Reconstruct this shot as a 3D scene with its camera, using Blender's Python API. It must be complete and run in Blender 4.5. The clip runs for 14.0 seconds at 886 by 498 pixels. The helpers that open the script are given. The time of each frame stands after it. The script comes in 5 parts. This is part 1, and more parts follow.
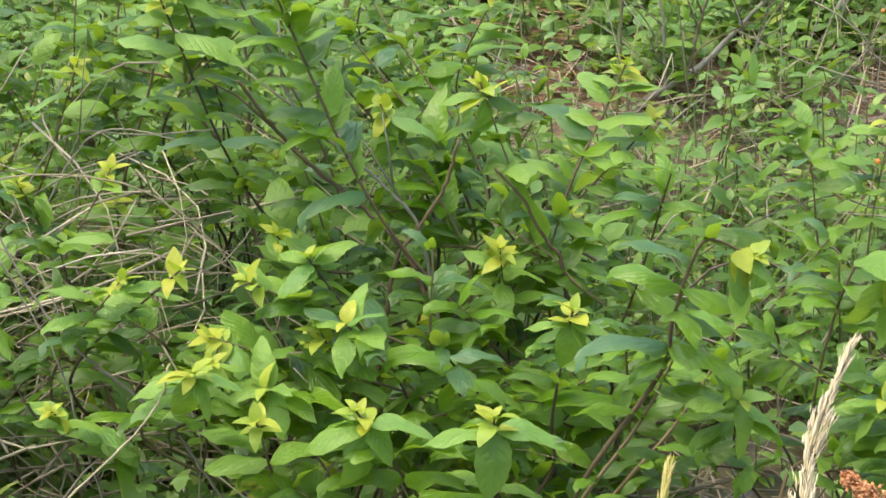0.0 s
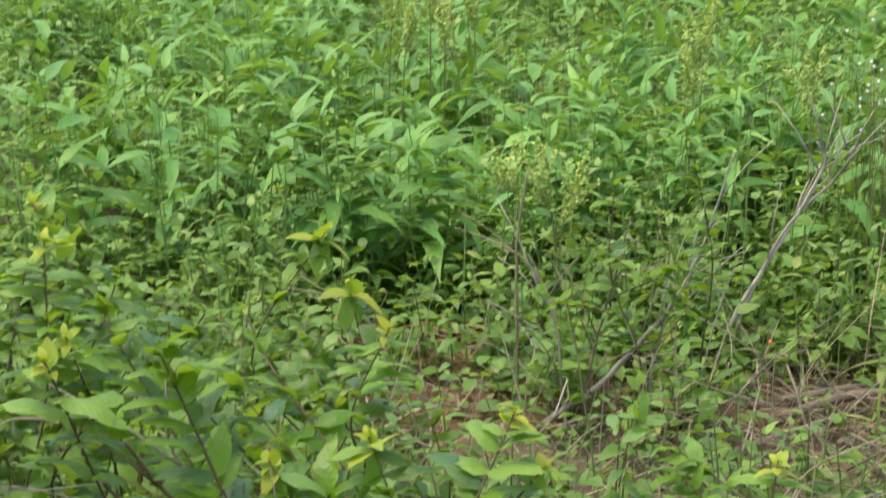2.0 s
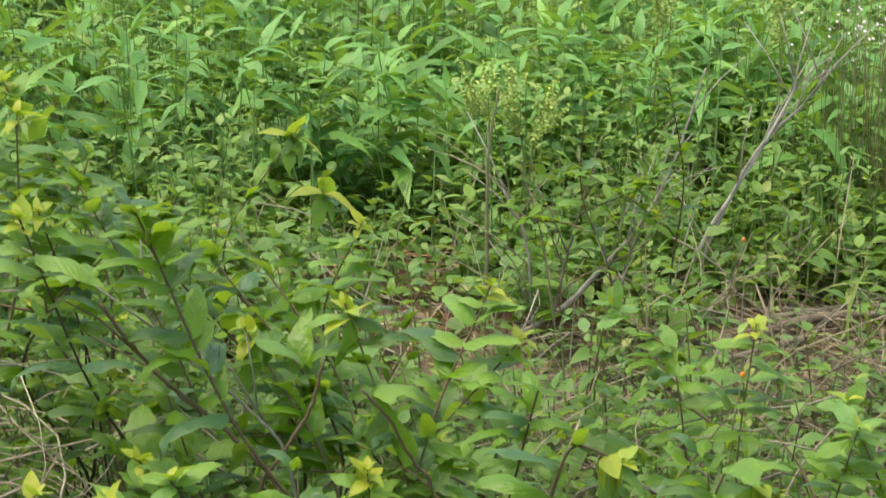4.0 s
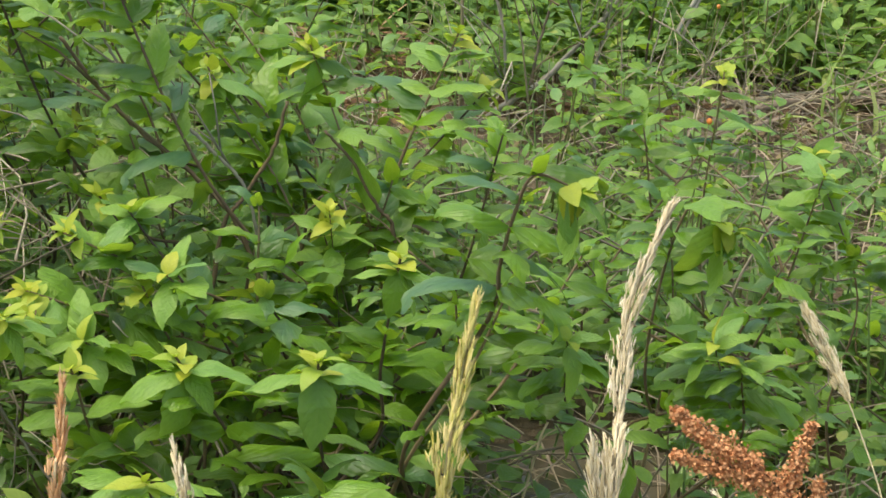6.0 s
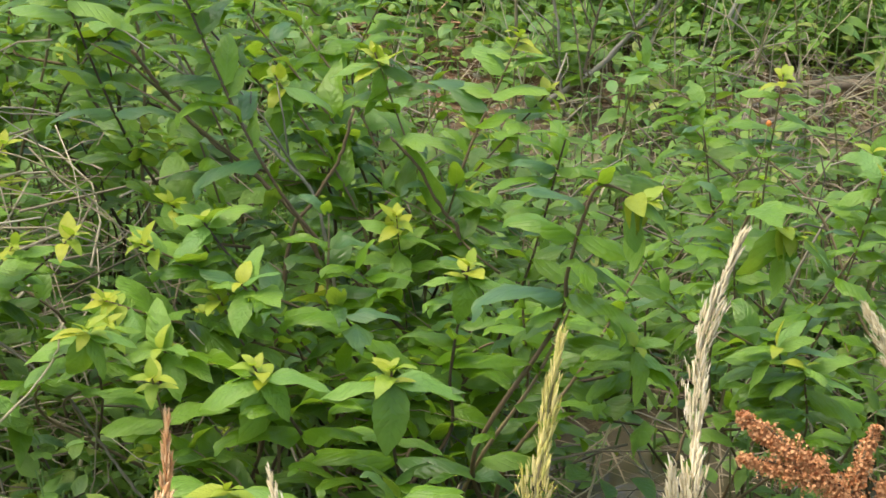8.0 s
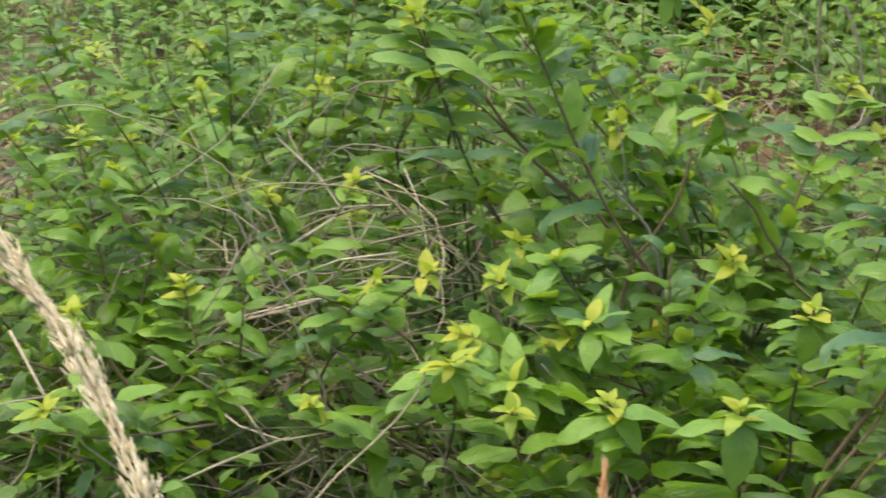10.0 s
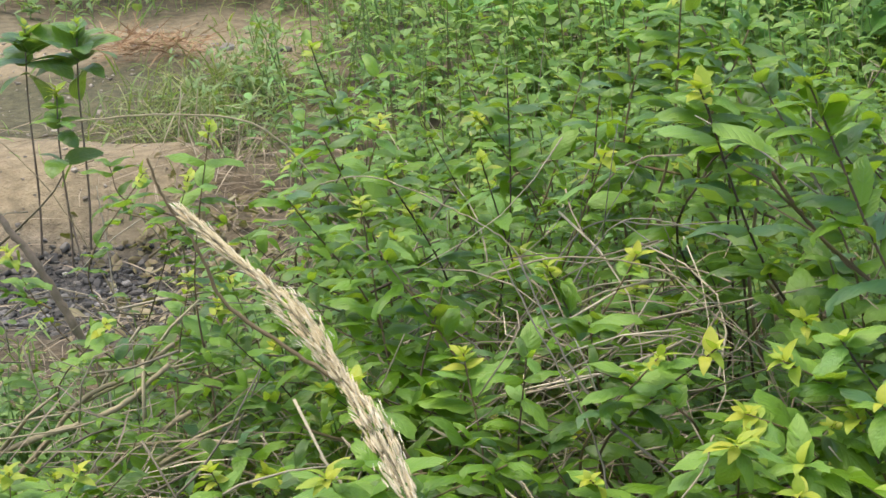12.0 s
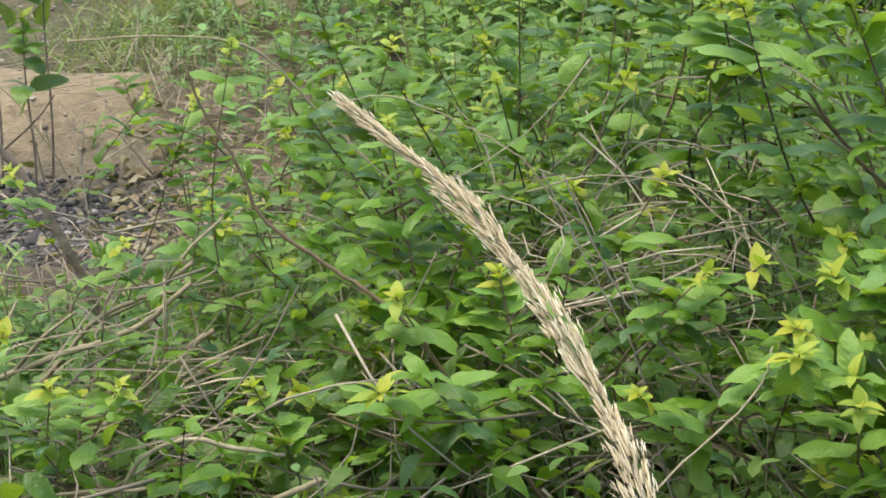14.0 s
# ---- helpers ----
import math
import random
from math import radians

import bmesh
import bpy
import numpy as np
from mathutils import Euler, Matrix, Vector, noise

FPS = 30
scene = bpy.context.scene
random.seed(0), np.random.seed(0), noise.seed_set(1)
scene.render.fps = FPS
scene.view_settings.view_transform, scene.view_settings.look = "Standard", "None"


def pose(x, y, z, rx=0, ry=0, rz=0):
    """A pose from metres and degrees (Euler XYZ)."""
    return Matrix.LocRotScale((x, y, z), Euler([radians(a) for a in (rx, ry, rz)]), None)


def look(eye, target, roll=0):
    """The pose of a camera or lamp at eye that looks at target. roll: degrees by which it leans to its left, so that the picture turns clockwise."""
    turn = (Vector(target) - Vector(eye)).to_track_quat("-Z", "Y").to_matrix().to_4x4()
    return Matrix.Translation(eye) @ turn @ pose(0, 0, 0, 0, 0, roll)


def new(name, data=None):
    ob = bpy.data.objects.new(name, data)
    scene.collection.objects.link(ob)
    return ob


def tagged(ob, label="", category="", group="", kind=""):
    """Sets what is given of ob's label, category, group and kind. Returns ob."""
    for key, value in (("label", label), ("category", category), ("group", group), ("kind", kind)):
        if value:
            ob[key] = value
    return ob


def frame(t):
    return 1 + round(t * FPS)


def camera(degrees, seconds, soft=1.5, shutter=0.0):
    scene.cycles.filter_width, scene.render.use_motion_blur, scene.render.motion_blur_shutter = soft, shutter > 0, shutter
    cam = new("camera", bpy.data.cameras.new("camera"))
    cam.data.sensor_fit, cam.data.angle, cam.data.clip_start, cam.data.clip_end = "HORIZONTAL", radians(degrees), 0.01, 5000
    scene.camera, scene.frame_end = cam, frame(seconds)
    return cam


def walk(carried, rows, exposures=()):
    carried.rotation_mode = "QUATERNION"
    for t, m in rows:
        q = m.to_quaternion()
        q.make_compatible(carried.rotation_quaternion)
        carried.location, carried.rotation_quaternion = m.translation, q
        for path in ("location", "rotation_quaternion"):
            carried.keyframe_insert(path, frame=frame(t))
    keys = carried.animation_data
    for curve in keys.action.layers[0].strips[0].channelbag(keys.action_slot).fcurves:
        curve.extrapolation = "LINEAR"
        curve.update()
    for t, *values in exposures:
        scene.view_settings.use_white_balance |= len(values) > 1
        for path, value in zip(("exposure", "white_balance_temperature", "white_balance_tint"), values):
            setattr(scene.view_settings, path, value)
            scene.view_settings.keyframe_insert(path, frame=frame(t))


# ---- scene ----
# A shrubby verge seen by a hand-held camera that pans over it.
cam = camera(25, 14.0, soft=1.5, shutter=0.35)


def view(x, y, z, pitch, yaw, roll):
    """A hand-held pose: metres, then degrees up, to the left and leaning."""
    return pose(x, y, z, 90 + pitch, 0, yaw) @ pose(0, 0, 0, 0, 0, roll)


PATH = [
    (0.0, view(0.003, 0.003, 1.519, -23.31, 0.00, 0.63)),
    (0.5, view(-0.005, 0.020, 1.551, -22.83, 0.08, 0.83)),
    (1.0, view(0.008, 0.040, 1.582, -20.37, -1.07, 1.19)),
    (1.5, view(0.018, 0.019, 1.599, -17.53, -1.98, 1.13)),
    (2.0, view(0.035, 0.027, 1.606, -15.13, -2.56, 0.37)),
    (2.2, view(0.033, 0.027, 1.602, -14.29, -2.82, -0.08)),
    (4.3, view(0.006, -0.007, 1.423, -16.17, -4.17, 1.50)),
    (4.5, view(0.001, -0.014, 1.405, -16.69, -4.47, 1.84)),
    (5.0, view(-0.003, -0.026, 1.381, -18.64, -4.59, 2.60)),
    (5.5, view(0.011, -0.014, 1.363, -20.14, -4.20, 2.85)),
    (6.0, view(0.037, -0.007, 1.358, -20.79, -4.45, 2.41)),
    (6.5, view(0.044, -0.014, 1.343, -21.07, -4.82, 2.14)),
    (7.0, view(0.043, -0.013, 1.345, -21.70, -4.70, 1.72)),
    (7.2, view(0.033, -0.013, 1.357, -21.67, -4.46, 1.65)),
    (9.3, view(-0.026, -0.096, 1.462, -21.76, 1.41, -0.40)),
    (9.5, view(-0.054, -0.095, 1.462, -21.62, 2.38, -0.58)),
    (10.0, view(-0.111, -0.135, 1.493, -21.49, 4.58, -0.54)),
    (10.5, view(-0.135, -0.095, 1.494, -20.71, 8.00, -1.24)),
    (11.0, view(-0.137, -0.111, 1.510, -19.74, 10.63, -1.99)),
    (11.5, view(-0.134, -0.116, 1.506, -19.36, 11.85, -2.33)),
    (12.0, view(-0.145, -0.123, 1.499, -19.40, 12.40, -2.32)),
    (12.5, view(-0.195, -0.135, 1.493, -19.57, 12.30, -2.24)),
    (13.0, view(-0.281, -0.160, 1.485, -19.75, 11.50, -1.74)),
    (13.5, view(-0.329, -0.165, 1.469, -20.25, 10.34, -1.15)),
    (14.0, view(-0.363, -0.175, 1.459, -20.87, 8.50, -0.62)),
]
walk(cam, PATH, [(0.0, 1.34, 6600, 10), (0.6, 1.36, 6600, 10), (1.3, 1.28, 6650, 10), (2.0, 1.03, 6750, 8), (4.4, 1.06, 6850, 6), (7.0, 1.06, 6800, 6), (9.4, 1.11, 6800, 8), (10.5, 1.1, 6650, 10), (14.0, 1.06, 6400, 10)])

# ---- light: bright overcast ----
SUN_UP, SUN_AROUND = radians(70), radians(275)
world = bpy.data.worlds.new("overcast_sky")
scene.world = world
world.use_nodes = True
wn = world.node_tree
sky = wn.nodes.new("ShaderNodeTexSky")
sky.sky_type, sky.sun_disc = "NISHITA", False
sky.sun_elevation, sky.sun_rotation = SUN_UP, SUN_AROUND
sky.air_density, sky.dust_density, sky.ozone_density = 1.0, 4.0, 0.6
wn.links.new(sky.outputs[0], wn.nodes["Background"].inputs[0])
wn.nodes["Background"].inputs[1].default_value = 0.15
sun_data = bpy.data.lights.new("sun", "SUN")
sun_data.energy, sun_data.angle, sun_data.color = 1.2, radians(70), (1.0, 0.93, 0.74)
sun = new("sun", sun_data)
sun_way = Vector((math.sin(SUN_AROUND) * math.cos(SUN_UP), math.cos(SUN_AROUND) * math.cos(SUN_UP), math.sin(SUN_UP)))
sun.matrix_world = look(sun_way * 30, (0, 0, 0))

# ---- materials ----
def nodes_of(name):
    m = bpy.data.materials.new(name)
    m.use_nodes = True
    nt = m.node_tree
    return m, nt, nt.nodes["Principled BSDF"]


def math_node(nt, op, a, b=None, c=None):
    n = nt.nodes.new("ShaderNodeMath")
    n.operation = op
    for k, v in enumerate((a, b, c)):
        if v is None:
            continue
        if isinstance(v, (int, float)):
            n.inputs[k].default_value = v
        else:
            nt.links.new(v, n.inputs[k])
    return n.outputs[0]


def mix_col(nt, fac, a, b, how="MIX"):
    n = nt.nodes.new("ShaderNodeMix")
    n.data_type, n.blend_type = "RGBA", how
    for sock, v in ((n.inputs[0], fac), (n.inputs[6], a), (n.inputs[7], b)):
        if isinstance(v, (int, float)):
            sock.default_value = v
        elif isinstance(v, tuple):
            sock.default_value = (*v, 1)
        else:
            nt.links.new(v, sock)
    return n.outputs[2]


def noise_at(nt, scale, detail=3, coord="Object", rough=0.6):
    tc = nt.nodes.new("ShaderNodeTexCoord")
    n = nt.nodes.new("ShaderNodeTexNoise")
    n.inputs["Scale"].default_value, n.inputs["Detail"].default_value = scale, detail
    n.inputs["Roughness"].default_value = rough
    nt.links.new(tc.outputs[coord], n.inputs["Vector"])
    return n.outputs["Fac"]


def ramp(nt, fac, stops):
    r = nt.nodes.new("ShaderNodeValToRGB")
    while len(r.color_ramp.elements) < len(stops):
        r.color_ramp.elements.new(0.5)
    for e, (p, c) in zip(r.color_ramp.elements, stops):
        e.position, e.color = p, (*c, 1)
    nt.links.new(fac, r.inputs[0])
    return r.outputs[0]


def bump(nt, height, strength, distance, bsdf):
    b = nt.nodes.new("ShaderNodeBump")
    b.inputs["Strength"].default_value, b.inputs["Distance"].default_value = strength, distance
    nt.links.new(height, b.inputs["Height"])
    nt.links.new(b.outputs[0], bsdf.inputs["Normal"])


def leaf_material(name, stops, see_through, rough=0.42, island=False, veins=7.0, relief=0.42):
    """Leaf: a hue drawn from the stops for each leaf, midrib and side veins, mottling, and light that shines through.
    """
    m, nt, p = nodes_of(name)
    src = nt.nodes.new("ShaderNodeNewGeometry").outputs["Random Per Island"] if island else nt.nodes.new("ShaderNodeObjectInfo").outputs["Random"]
    col = ramp(nt, src, stops)
    uv = nt.nodes.new("ShaderNodeTexCoord")
    sep = nt.nodes.new("ShaderNodeSeparateXYZ")
    nt.links.new(uv.outputs["UV"], sep.inputs[0])
    side = math_node(nt, "ABSOLUTE", math_node(nt, "MULTIPLY_ADD", sep.outputs[1], 2.0, -1.0))
    along = math_node(nt, "SUBTRACT", math_node(nt, "MULTIPLY", sep.outputs[0], veins), math_node(nt, "MULTIPLY", side, 2.0))
    wave = math_node(nt, "ABSOLUTE", math_node(nt, "MULTIPLY_ADD", math_node(nt, "FRACT", along), 2.0, -1.0))
    vein = math_node(nt, "POWER", wave, 3.0)
    rib = math_node(nt, "LESS_THAN", side, 0.07)
    both = math_node(nt, "MAXIMUM", math_node(nt, "MULTIPLY", vein, 0.55), rib)
    col = mix_col(nt, math_node(nt, "MULTIPLY", both, 0.16), col, (0.30, 0.42, 0.14))
    # light glowing through the thin edges, put into the colour as paler margins
    margin = math_node(nt, "MULTIPLY", math_node(nt, "POWER", side, 2.0), 0.22)
    col = mix_col(nt, margin, col, (0.34, 0.46, 0.07))
    mott = noise_at(nt, 5.0 if not island else 60.0, 3)
    col = mix_col(nt, math_node(nt, "MULTIPLY", mott, 0.7), col, (0.5, 0.55, 0.33), "MULTIPLY")
    nt.links.new(col, p.inputs["Base Color"])
    p.inputs["Roughness"].default_value = rough
    p.inputs["Specular IOR Level"].default_value = 0.5
    bump(nt, math_node(nt, "SUBTRACT", math_node(nt, "MULTIPLY", noise_at(nt, 5.0 if not island else 60.0, 2), 1.9), math_node(nt, "MULTIPLY", both, 0.4)), relief, 0.006, p)
    tr = nt.nodes.new("ShaderNodeBsdfTranslucent")
    nt.links.new(mix_col(nt, 0.6, col, (0.42, 0.6, 0.035)), tr.inputs[0])
    ms = nt.nodes.new("ShaderNodeMixShader")
    ms.inputs[0].default_value = see_through
    nt.links.new(p.outputs[0], ms.inputs[1])
    nt.links.new(tr.outputs[0], ms.inputs[2])
    nt.links.new(ms.outputs[0], nt.nodes["Material Output"].inputs[0])
    return m


def rough_material(name, stops, scale, rough=0.85, relief=0.4, dist=0.003, random_mix=0.0, island=False):
    m, nt, p = nodes_of(name)
    n = noise_at(nt, scale, 5)
    if random_mix:
        src = nt.nodes.new("ShaderNodeNewGeometry").outputs["Random Per Island"] if island else nt.nodes.new("ShaderNodeObjectInfo").outputs["Random"]
        n2 = math_node(nt, "ADD", math_node(nt, "MULTIPLY", n, 1 - random_mix), math_node(nt, "MULTIPLY", src, random_mix))
    else:
        n2 = n
    col = ramp(nt, n2, stops)
    fine = noise_at(nt, scale * 9, 2)
    col = mix_col(nt, math_node(nt, "MULTIPLY", fine, 0.6), col, (0.5, 0.47, 0.43), "MULTIPLY")
    nt.links.new(col, p.inputs["Base Color"])
    p.inputs["Roughness"].default_value = rough
    bump(nt, math_node(nt, "ADD", n, math_node(nt, "MULTIPLY", fine, 0.5)), relief, dist, p)
    return m


# the last two MATURE stops put a bluish sky reflection into the leaf colour
MATURE = ((0.0, (0.04, 0.11, 0.018)), (0.2, (0.085, 0.20, 0.014)), (0.45, (0.18, 0.36, 0.02)), (0.74, (0.125, 0.285, 0.018)), (0.86, (0.08, 0.19, 0.055)), (1.0, (0.085, 0.21, 0.115)))
YOUNG = ((0.0, (0.16, 0.33, 0.035)), (0.6, (0.23, 0.40, 0.06)), (1.0, (0.17, 0.36, 0.09)))
TIP = ((0.0, (0.38, 0.52, 0.06)), (0.6, (0.58, 0.57, 0.05)), (1.0, (0.36, 0.50, 0.06)))
leaf_mature = leaf_material("leaf_mature", MATURE, 0.40, 0.27)
leaf_young = leaf_material("leaf_young", YOUNG, 0.35, 0.45)
leaf_tip = leaf_material("leaf_tip", TIP, 0.4, 0.5, relief=0.2)
young_inner = leaf_material("young_inner", YOUNG, 0.35, 0.45, island=True)
tip_inner = leaf_material("tip_inner", TIP, 0.4, 0.5, island=True, relief=0.2)
leaf_inner = leaf_material("leaf_inner", MATURE, 0.46, 0.36, island=True)
HERB = ((0.0, (0.06, 0.19, 0.04)), (0.3, (0.19, 0.44, 0.09)), (0.7, (0.17, 0.42, 0.13)), (1.0, (0.28, 0.54, 0.10)))
leaf_herb_one = leaf_material("leaf_herb_one", HERB, 0.3, 0.5, veins=3.0, relief=0.2)
leaf_herb = leaf_material("leaf_herb", HERB, 0.3, 0.5, island=True, veins=3.0, relief=0.2)
LOW = ((0.0, (0.04, 0.11, 0.02)), (0.3, (0.085, 0.19, 0.03)), (0.6, (0.135, 0.27, 0.045)), (0.8, (0.10, 0.23, 0.075)), (0.93, (0.21, 0.35, 0.07)), (1.0, (0.32, 0.35, 0.09)))
FINE = ((0.0, (0.10, 0.22, 0.04)), (0.4, (0.19, 0.35, 0.07)), (0.75, (0.26, 0.42, 0.09)), (1.0, (0.34, 0.44, 0.12)))
leaf_fine = leaf_material("leaf_fine", FINE, 0.3, 0.5, island=True, veins=3.0, relief=0.1)
straw_pale = rough_material("straw_pale", ((0.2, (0.34, 0.28, 0.18)), (0.8, (0.62, 0.54, 0.38))), 20, 0.8, random_mix=0.7, island=True)
LIGHT_LOW = ((0.0, (0.05, 0.13, 0.025)), (0.25, (0.11, 0.24, 0.035)), (0.6, (0.18, 0.33, 0.05)), (0.8, (0.13, 0.28, 0.08)), (0.93, (0.26, 0.42, 0.08)), (1.0, (0.36, 0.40, 0.10)))
leaf_low_light = leaf_material("leaf_low_light", LIGHT_LOW, 0.34, 0.45, island=True, veins=5.0, relief=0.2)
leaf_low = leaf_material("leaf_low", LOW, 0.3, 0.5, island=True, veins=5.0, relief=0.2)
blade_mat = leaf_material("grass_blade", ((0.0, (0.12, 0.24, 0.05)), (0.6, (0.22, 0.36, 0.10)), (1.0, (0.40, 0.40, 0.16))), 0.25, 0.55, island=True, veins=1.0, relief=0.1)
bark = rough_material("bark", ((0.25, (0.07, 0.05, 0.025)), (0.55, (0.17, 0.12, 0.058)), (0.85, (0.32, 0.25, 0.13))), 40, 0.75, random_mix=0.55)
herb_stem = rough_material("herb_stem", ((0.3, (0.15, 0.28, 0.07)), (0.7, (0.26, 0.40, 0.12))), 30, 0.6)
green_stem = rough_material("green_stem", ((0.3, (0.16, 0.22, 0.06)), (0.7, (0.26, 0.20, 0.09))), 30, 0.6)
dead_wood = rough_material("dead_wood", ((0.25, (0.24, 0.20, 0.115)), (0.75, (0.48, 0.42, 0.26))), 25, 0.85, random_mix=0.5)
grey_wood = rough_material("grey_wood", ((0.25, (0.18, 0.16, 0.115)), (0.75, (0.40, 0.37, 0.28))), 25, 0.85, random_mix=0.3)
pale_twig = rough_material("pale_twig", ((0.25, (0.30, 0.27, 0.22)), (0.75, (0.58, 0.54, 0.46))), 30, 0.85, random_mix=0.3)
brown_wood = rough_material("brown_wood", ((0.25, (0.15, 0.115, 0.08)), (0.75, (0.34, 0.275, 0.20))), 30, 0.85, random_mix=0.2)
straw = rough_material("straw", ((0.2, (0.19, 0.145, 0.095)), (0.8, (0.44, 0.36, 0.25))), 20, 0.8, random_mix=0.7, island=True)
rust_straw = rough_material("rust_straw", ((0.2, (0.28, 0.16, 0.08)), (0.8, (0.50, 0.34, 0.19))), 20, 0.8, random_mix=0.7, island=True)
husk = rough_material("husk", ((0.2, (0.60, 0.48, 0.26)), (0.55, (0.75, 0.65, 0.40)), (0.9, (0.86, 0.79, 0.57))), 90, 0.65, random_mix=0.5)
husk_gold = rough_material("husk_gold", ((0.2, (0.44, 0.42, 0.09)), (0.8, (0.70, 0.60, 0.24))), 90, 0.65, random_mix=0.6)
husk_rust = rough_material("husk_rust", ((0.2, (0.55, 0.26, 0.09)), (0.8, (0.74, 0.46, 0.22))), 90, 0.65, random_mix=0.6)
dock_mat = rough_material("dock_seed", ((0.2, (0.52, 0.21, 0.075)), (0.8, (0.82, 0.44, 0.20))), 60, 0.7, random_mix=0.7, island=True)
stone_mat = rough_material("stone", ((0.25, (0.05, 0.05, 0.048)), (0.62, (0.16, 0.155, 0.145)), (0.82, (0.42, 0.40, 0.36))), 14, 0.8, random_mix=0.6)
white_petal = rough_material("white_petal", ((0.3, (0.75, 0.75, 0.72)), (0.7, (0.85, 0.85, 0.82))), 50, 0.6)
yellow_fluff = rough_material("yellow_bloom", ((0.3, (0.40, 0.55, 0.12)), (0.7, (0.60, 0.72, 0.20))), 50, 0.7, random_mix=0.6, island=True)
orange_skin = rough_material("orange_skin", ((0.3, (0.75, 0.20, 0.03)), (0.7, (0.85, 0.30, 0.04))), 80, 0.4)


# ---- mesh helpers ----
def mesh_of(name, verts, quads, mats, uv=None, smooth=True):
    """A mesh from arrays of points and of quads."""
    verts, quads = np.asarray(verts, np.float32), np.asarray(quads, np.int32)
    me = bpy.data.meshes.new(name)
    me.vertices.add(len(verts))
    me.vertices.foreach_set("co", verts.ravel())
    me.loops.add(quads.size)
    me.loops.foreach_set("vertex_index", quads.ravel())
    me.polygons.add(len(quads))
    me.polygons.foreach_set("loop_start", np.arange(len(quads), dtype=np.int32) * 4)
    me.update(calc_edges=True)
    if smooth:
        me.polygons.foreach_set("use_smooth", np.ones(len(quads), bool))
    if uv is not None:
        layer = me.uv_layers.new(name="UVMap")
        layer.data.foreach_set("uv", np.asarray(uv, np.float32)[quads.ravel()].ravel())
    for mt in (mats if isinstance(mats, tuple) else (mats,)):
        me.materials.append(mt)
    me.validate()
    return me


def join(pieces):
    """Several (points, quads) put into one."""
    vs, qs, n = [], [], 0
    for v, q in pieces:
        vs.append(np.asarray(v, float))
        qs.append(np.asarray(q, int) + n)
        n += len(v)
    return np.concatenate(vs), np.concatenate(qs)


def leaf_shape(rows=11, width=0.27, droop=0.35, fold=0.12, jag=0.0, tip_power=1.0, wave=0.0, cup=0.0, bend=0.0):
    """A unit leaf along +Y, its upper side up: folded along the midrib, arching down to its tip."""
    vs, uv = [], []
    q = tip_power + 0.12
    peak = 1 / ((0.58 / (0.58 + q)) ** 0.58 * (q / (0.58 + q)) ** q)
    for i in range(rows):
        u = i / (rows - 1)
        w = width * (u ** 0.58) * ((1 - u) ** (tip_power + 0.12)) * peak + 0.006
        if jag and i % 2:
            w *= 1 + jag
        a = droop * u * 1.6
        y = math.sin(a) / (droop * 1.6) if droop else u
        z = -(1 - math.cos(a)) / (droop * 1.6) if droop else 0.0
        for s in (-1, 0, 1):
            lift = fold * abs(s) * w + wave * (math.sin(u * 11 + 2.2 * s) * abs(s) * 0.028 + math.sin(u * 7 + 1) * 0.014) - cup * w * abs(s)
            vs.append((s * w + bend * u * u, y - lift * math.sin(a) * 0.5, z + lift))
            uv.append((u, 0.5 + 0.5 * s))
    qs = []
    for i in range(rows - 1):
        for s in (0, 1):
            a = i * 3 + s
            qs.append((a, a + 1, a + 4, a + 3))
    return np.array(vs), np.array(qs), np.array(uv)


def strewn(shape, mats):
    """One shape put at many 4 x 4 poses: points, quads, uv."""
    v, q, uv = shape
    mats = np.asarray(mats)
    vh = np.c_[v, np.ones(len(v))]
    vs = np.einsum("nij,kj->nki", mats, vh)[:, :, :3].reshape(-1, 3)
    n = len(mats)
    qs = (q[None] + (np.arange(n) * len(v))[:, None, None]).reshape(-1, 4)
    return vs, qs, np.tile(uv, (n, 1))


def poses_of(place, along, up, size, wide=None):
    """Poses with +Y along, +Z near up, at these sizes (arrays)."""
    along = along / np.linalg.norm(along, axis=1, keepdims=True)
    x = np.cross(along, up)
    x /= np.linalg.norm(x, axis=1, keepdims=True) + 1e-9
    z = np.cross(x, along)
    m = np.zeros((len(place), 4, 4))
    w = size if wide is None else wide
    m[:, :3, 0], m[:, :3, 1], m[:, :3, 2], m[:, :3, 3] = x * w[:, None], along * size[:, None], z * size[:, None], place
    m[:, 3, 3] = 1
    return m


def strewn_mesh(name, sets, mats):
    """sets of (shape, poses) joined into one mesh."""
    vs, qs, us, n = [], [], [], 0
    for shape, ms in sets:
        v, q, u = strewn(shape, ms)
        vs.append(v), qs.append(q + n), us.append(u)
        n += len(v)
    return mesh_of(name, np.concatenate(vs), np.concatenate(qs), mats, np.concatenate(us))


def spline(points, steps):
    """A smooth line through the points."""
    p = [Vector(a) for a in points]
    p = [p[0] * 2 - p[1]] + p + [p[-1] * 2 - p[-2]]
    out = []
    for i in range(1, len(p) - 2):
        for k in range(steps):
            t = k / steps
            out.append(0.5 * ((2 * p[i]) + (p[i + 1] - p[i - 1]) * t + (2 * p[i - 1] - 5 * p[i] + 4 * p[i + 1] - p[i + 2]) * t * t
                              + (3 * p[i] - p[i - 1] - 3 * p[i + 1] + p[i + 2]) * t ** 3))
    return out + [p[-2]]


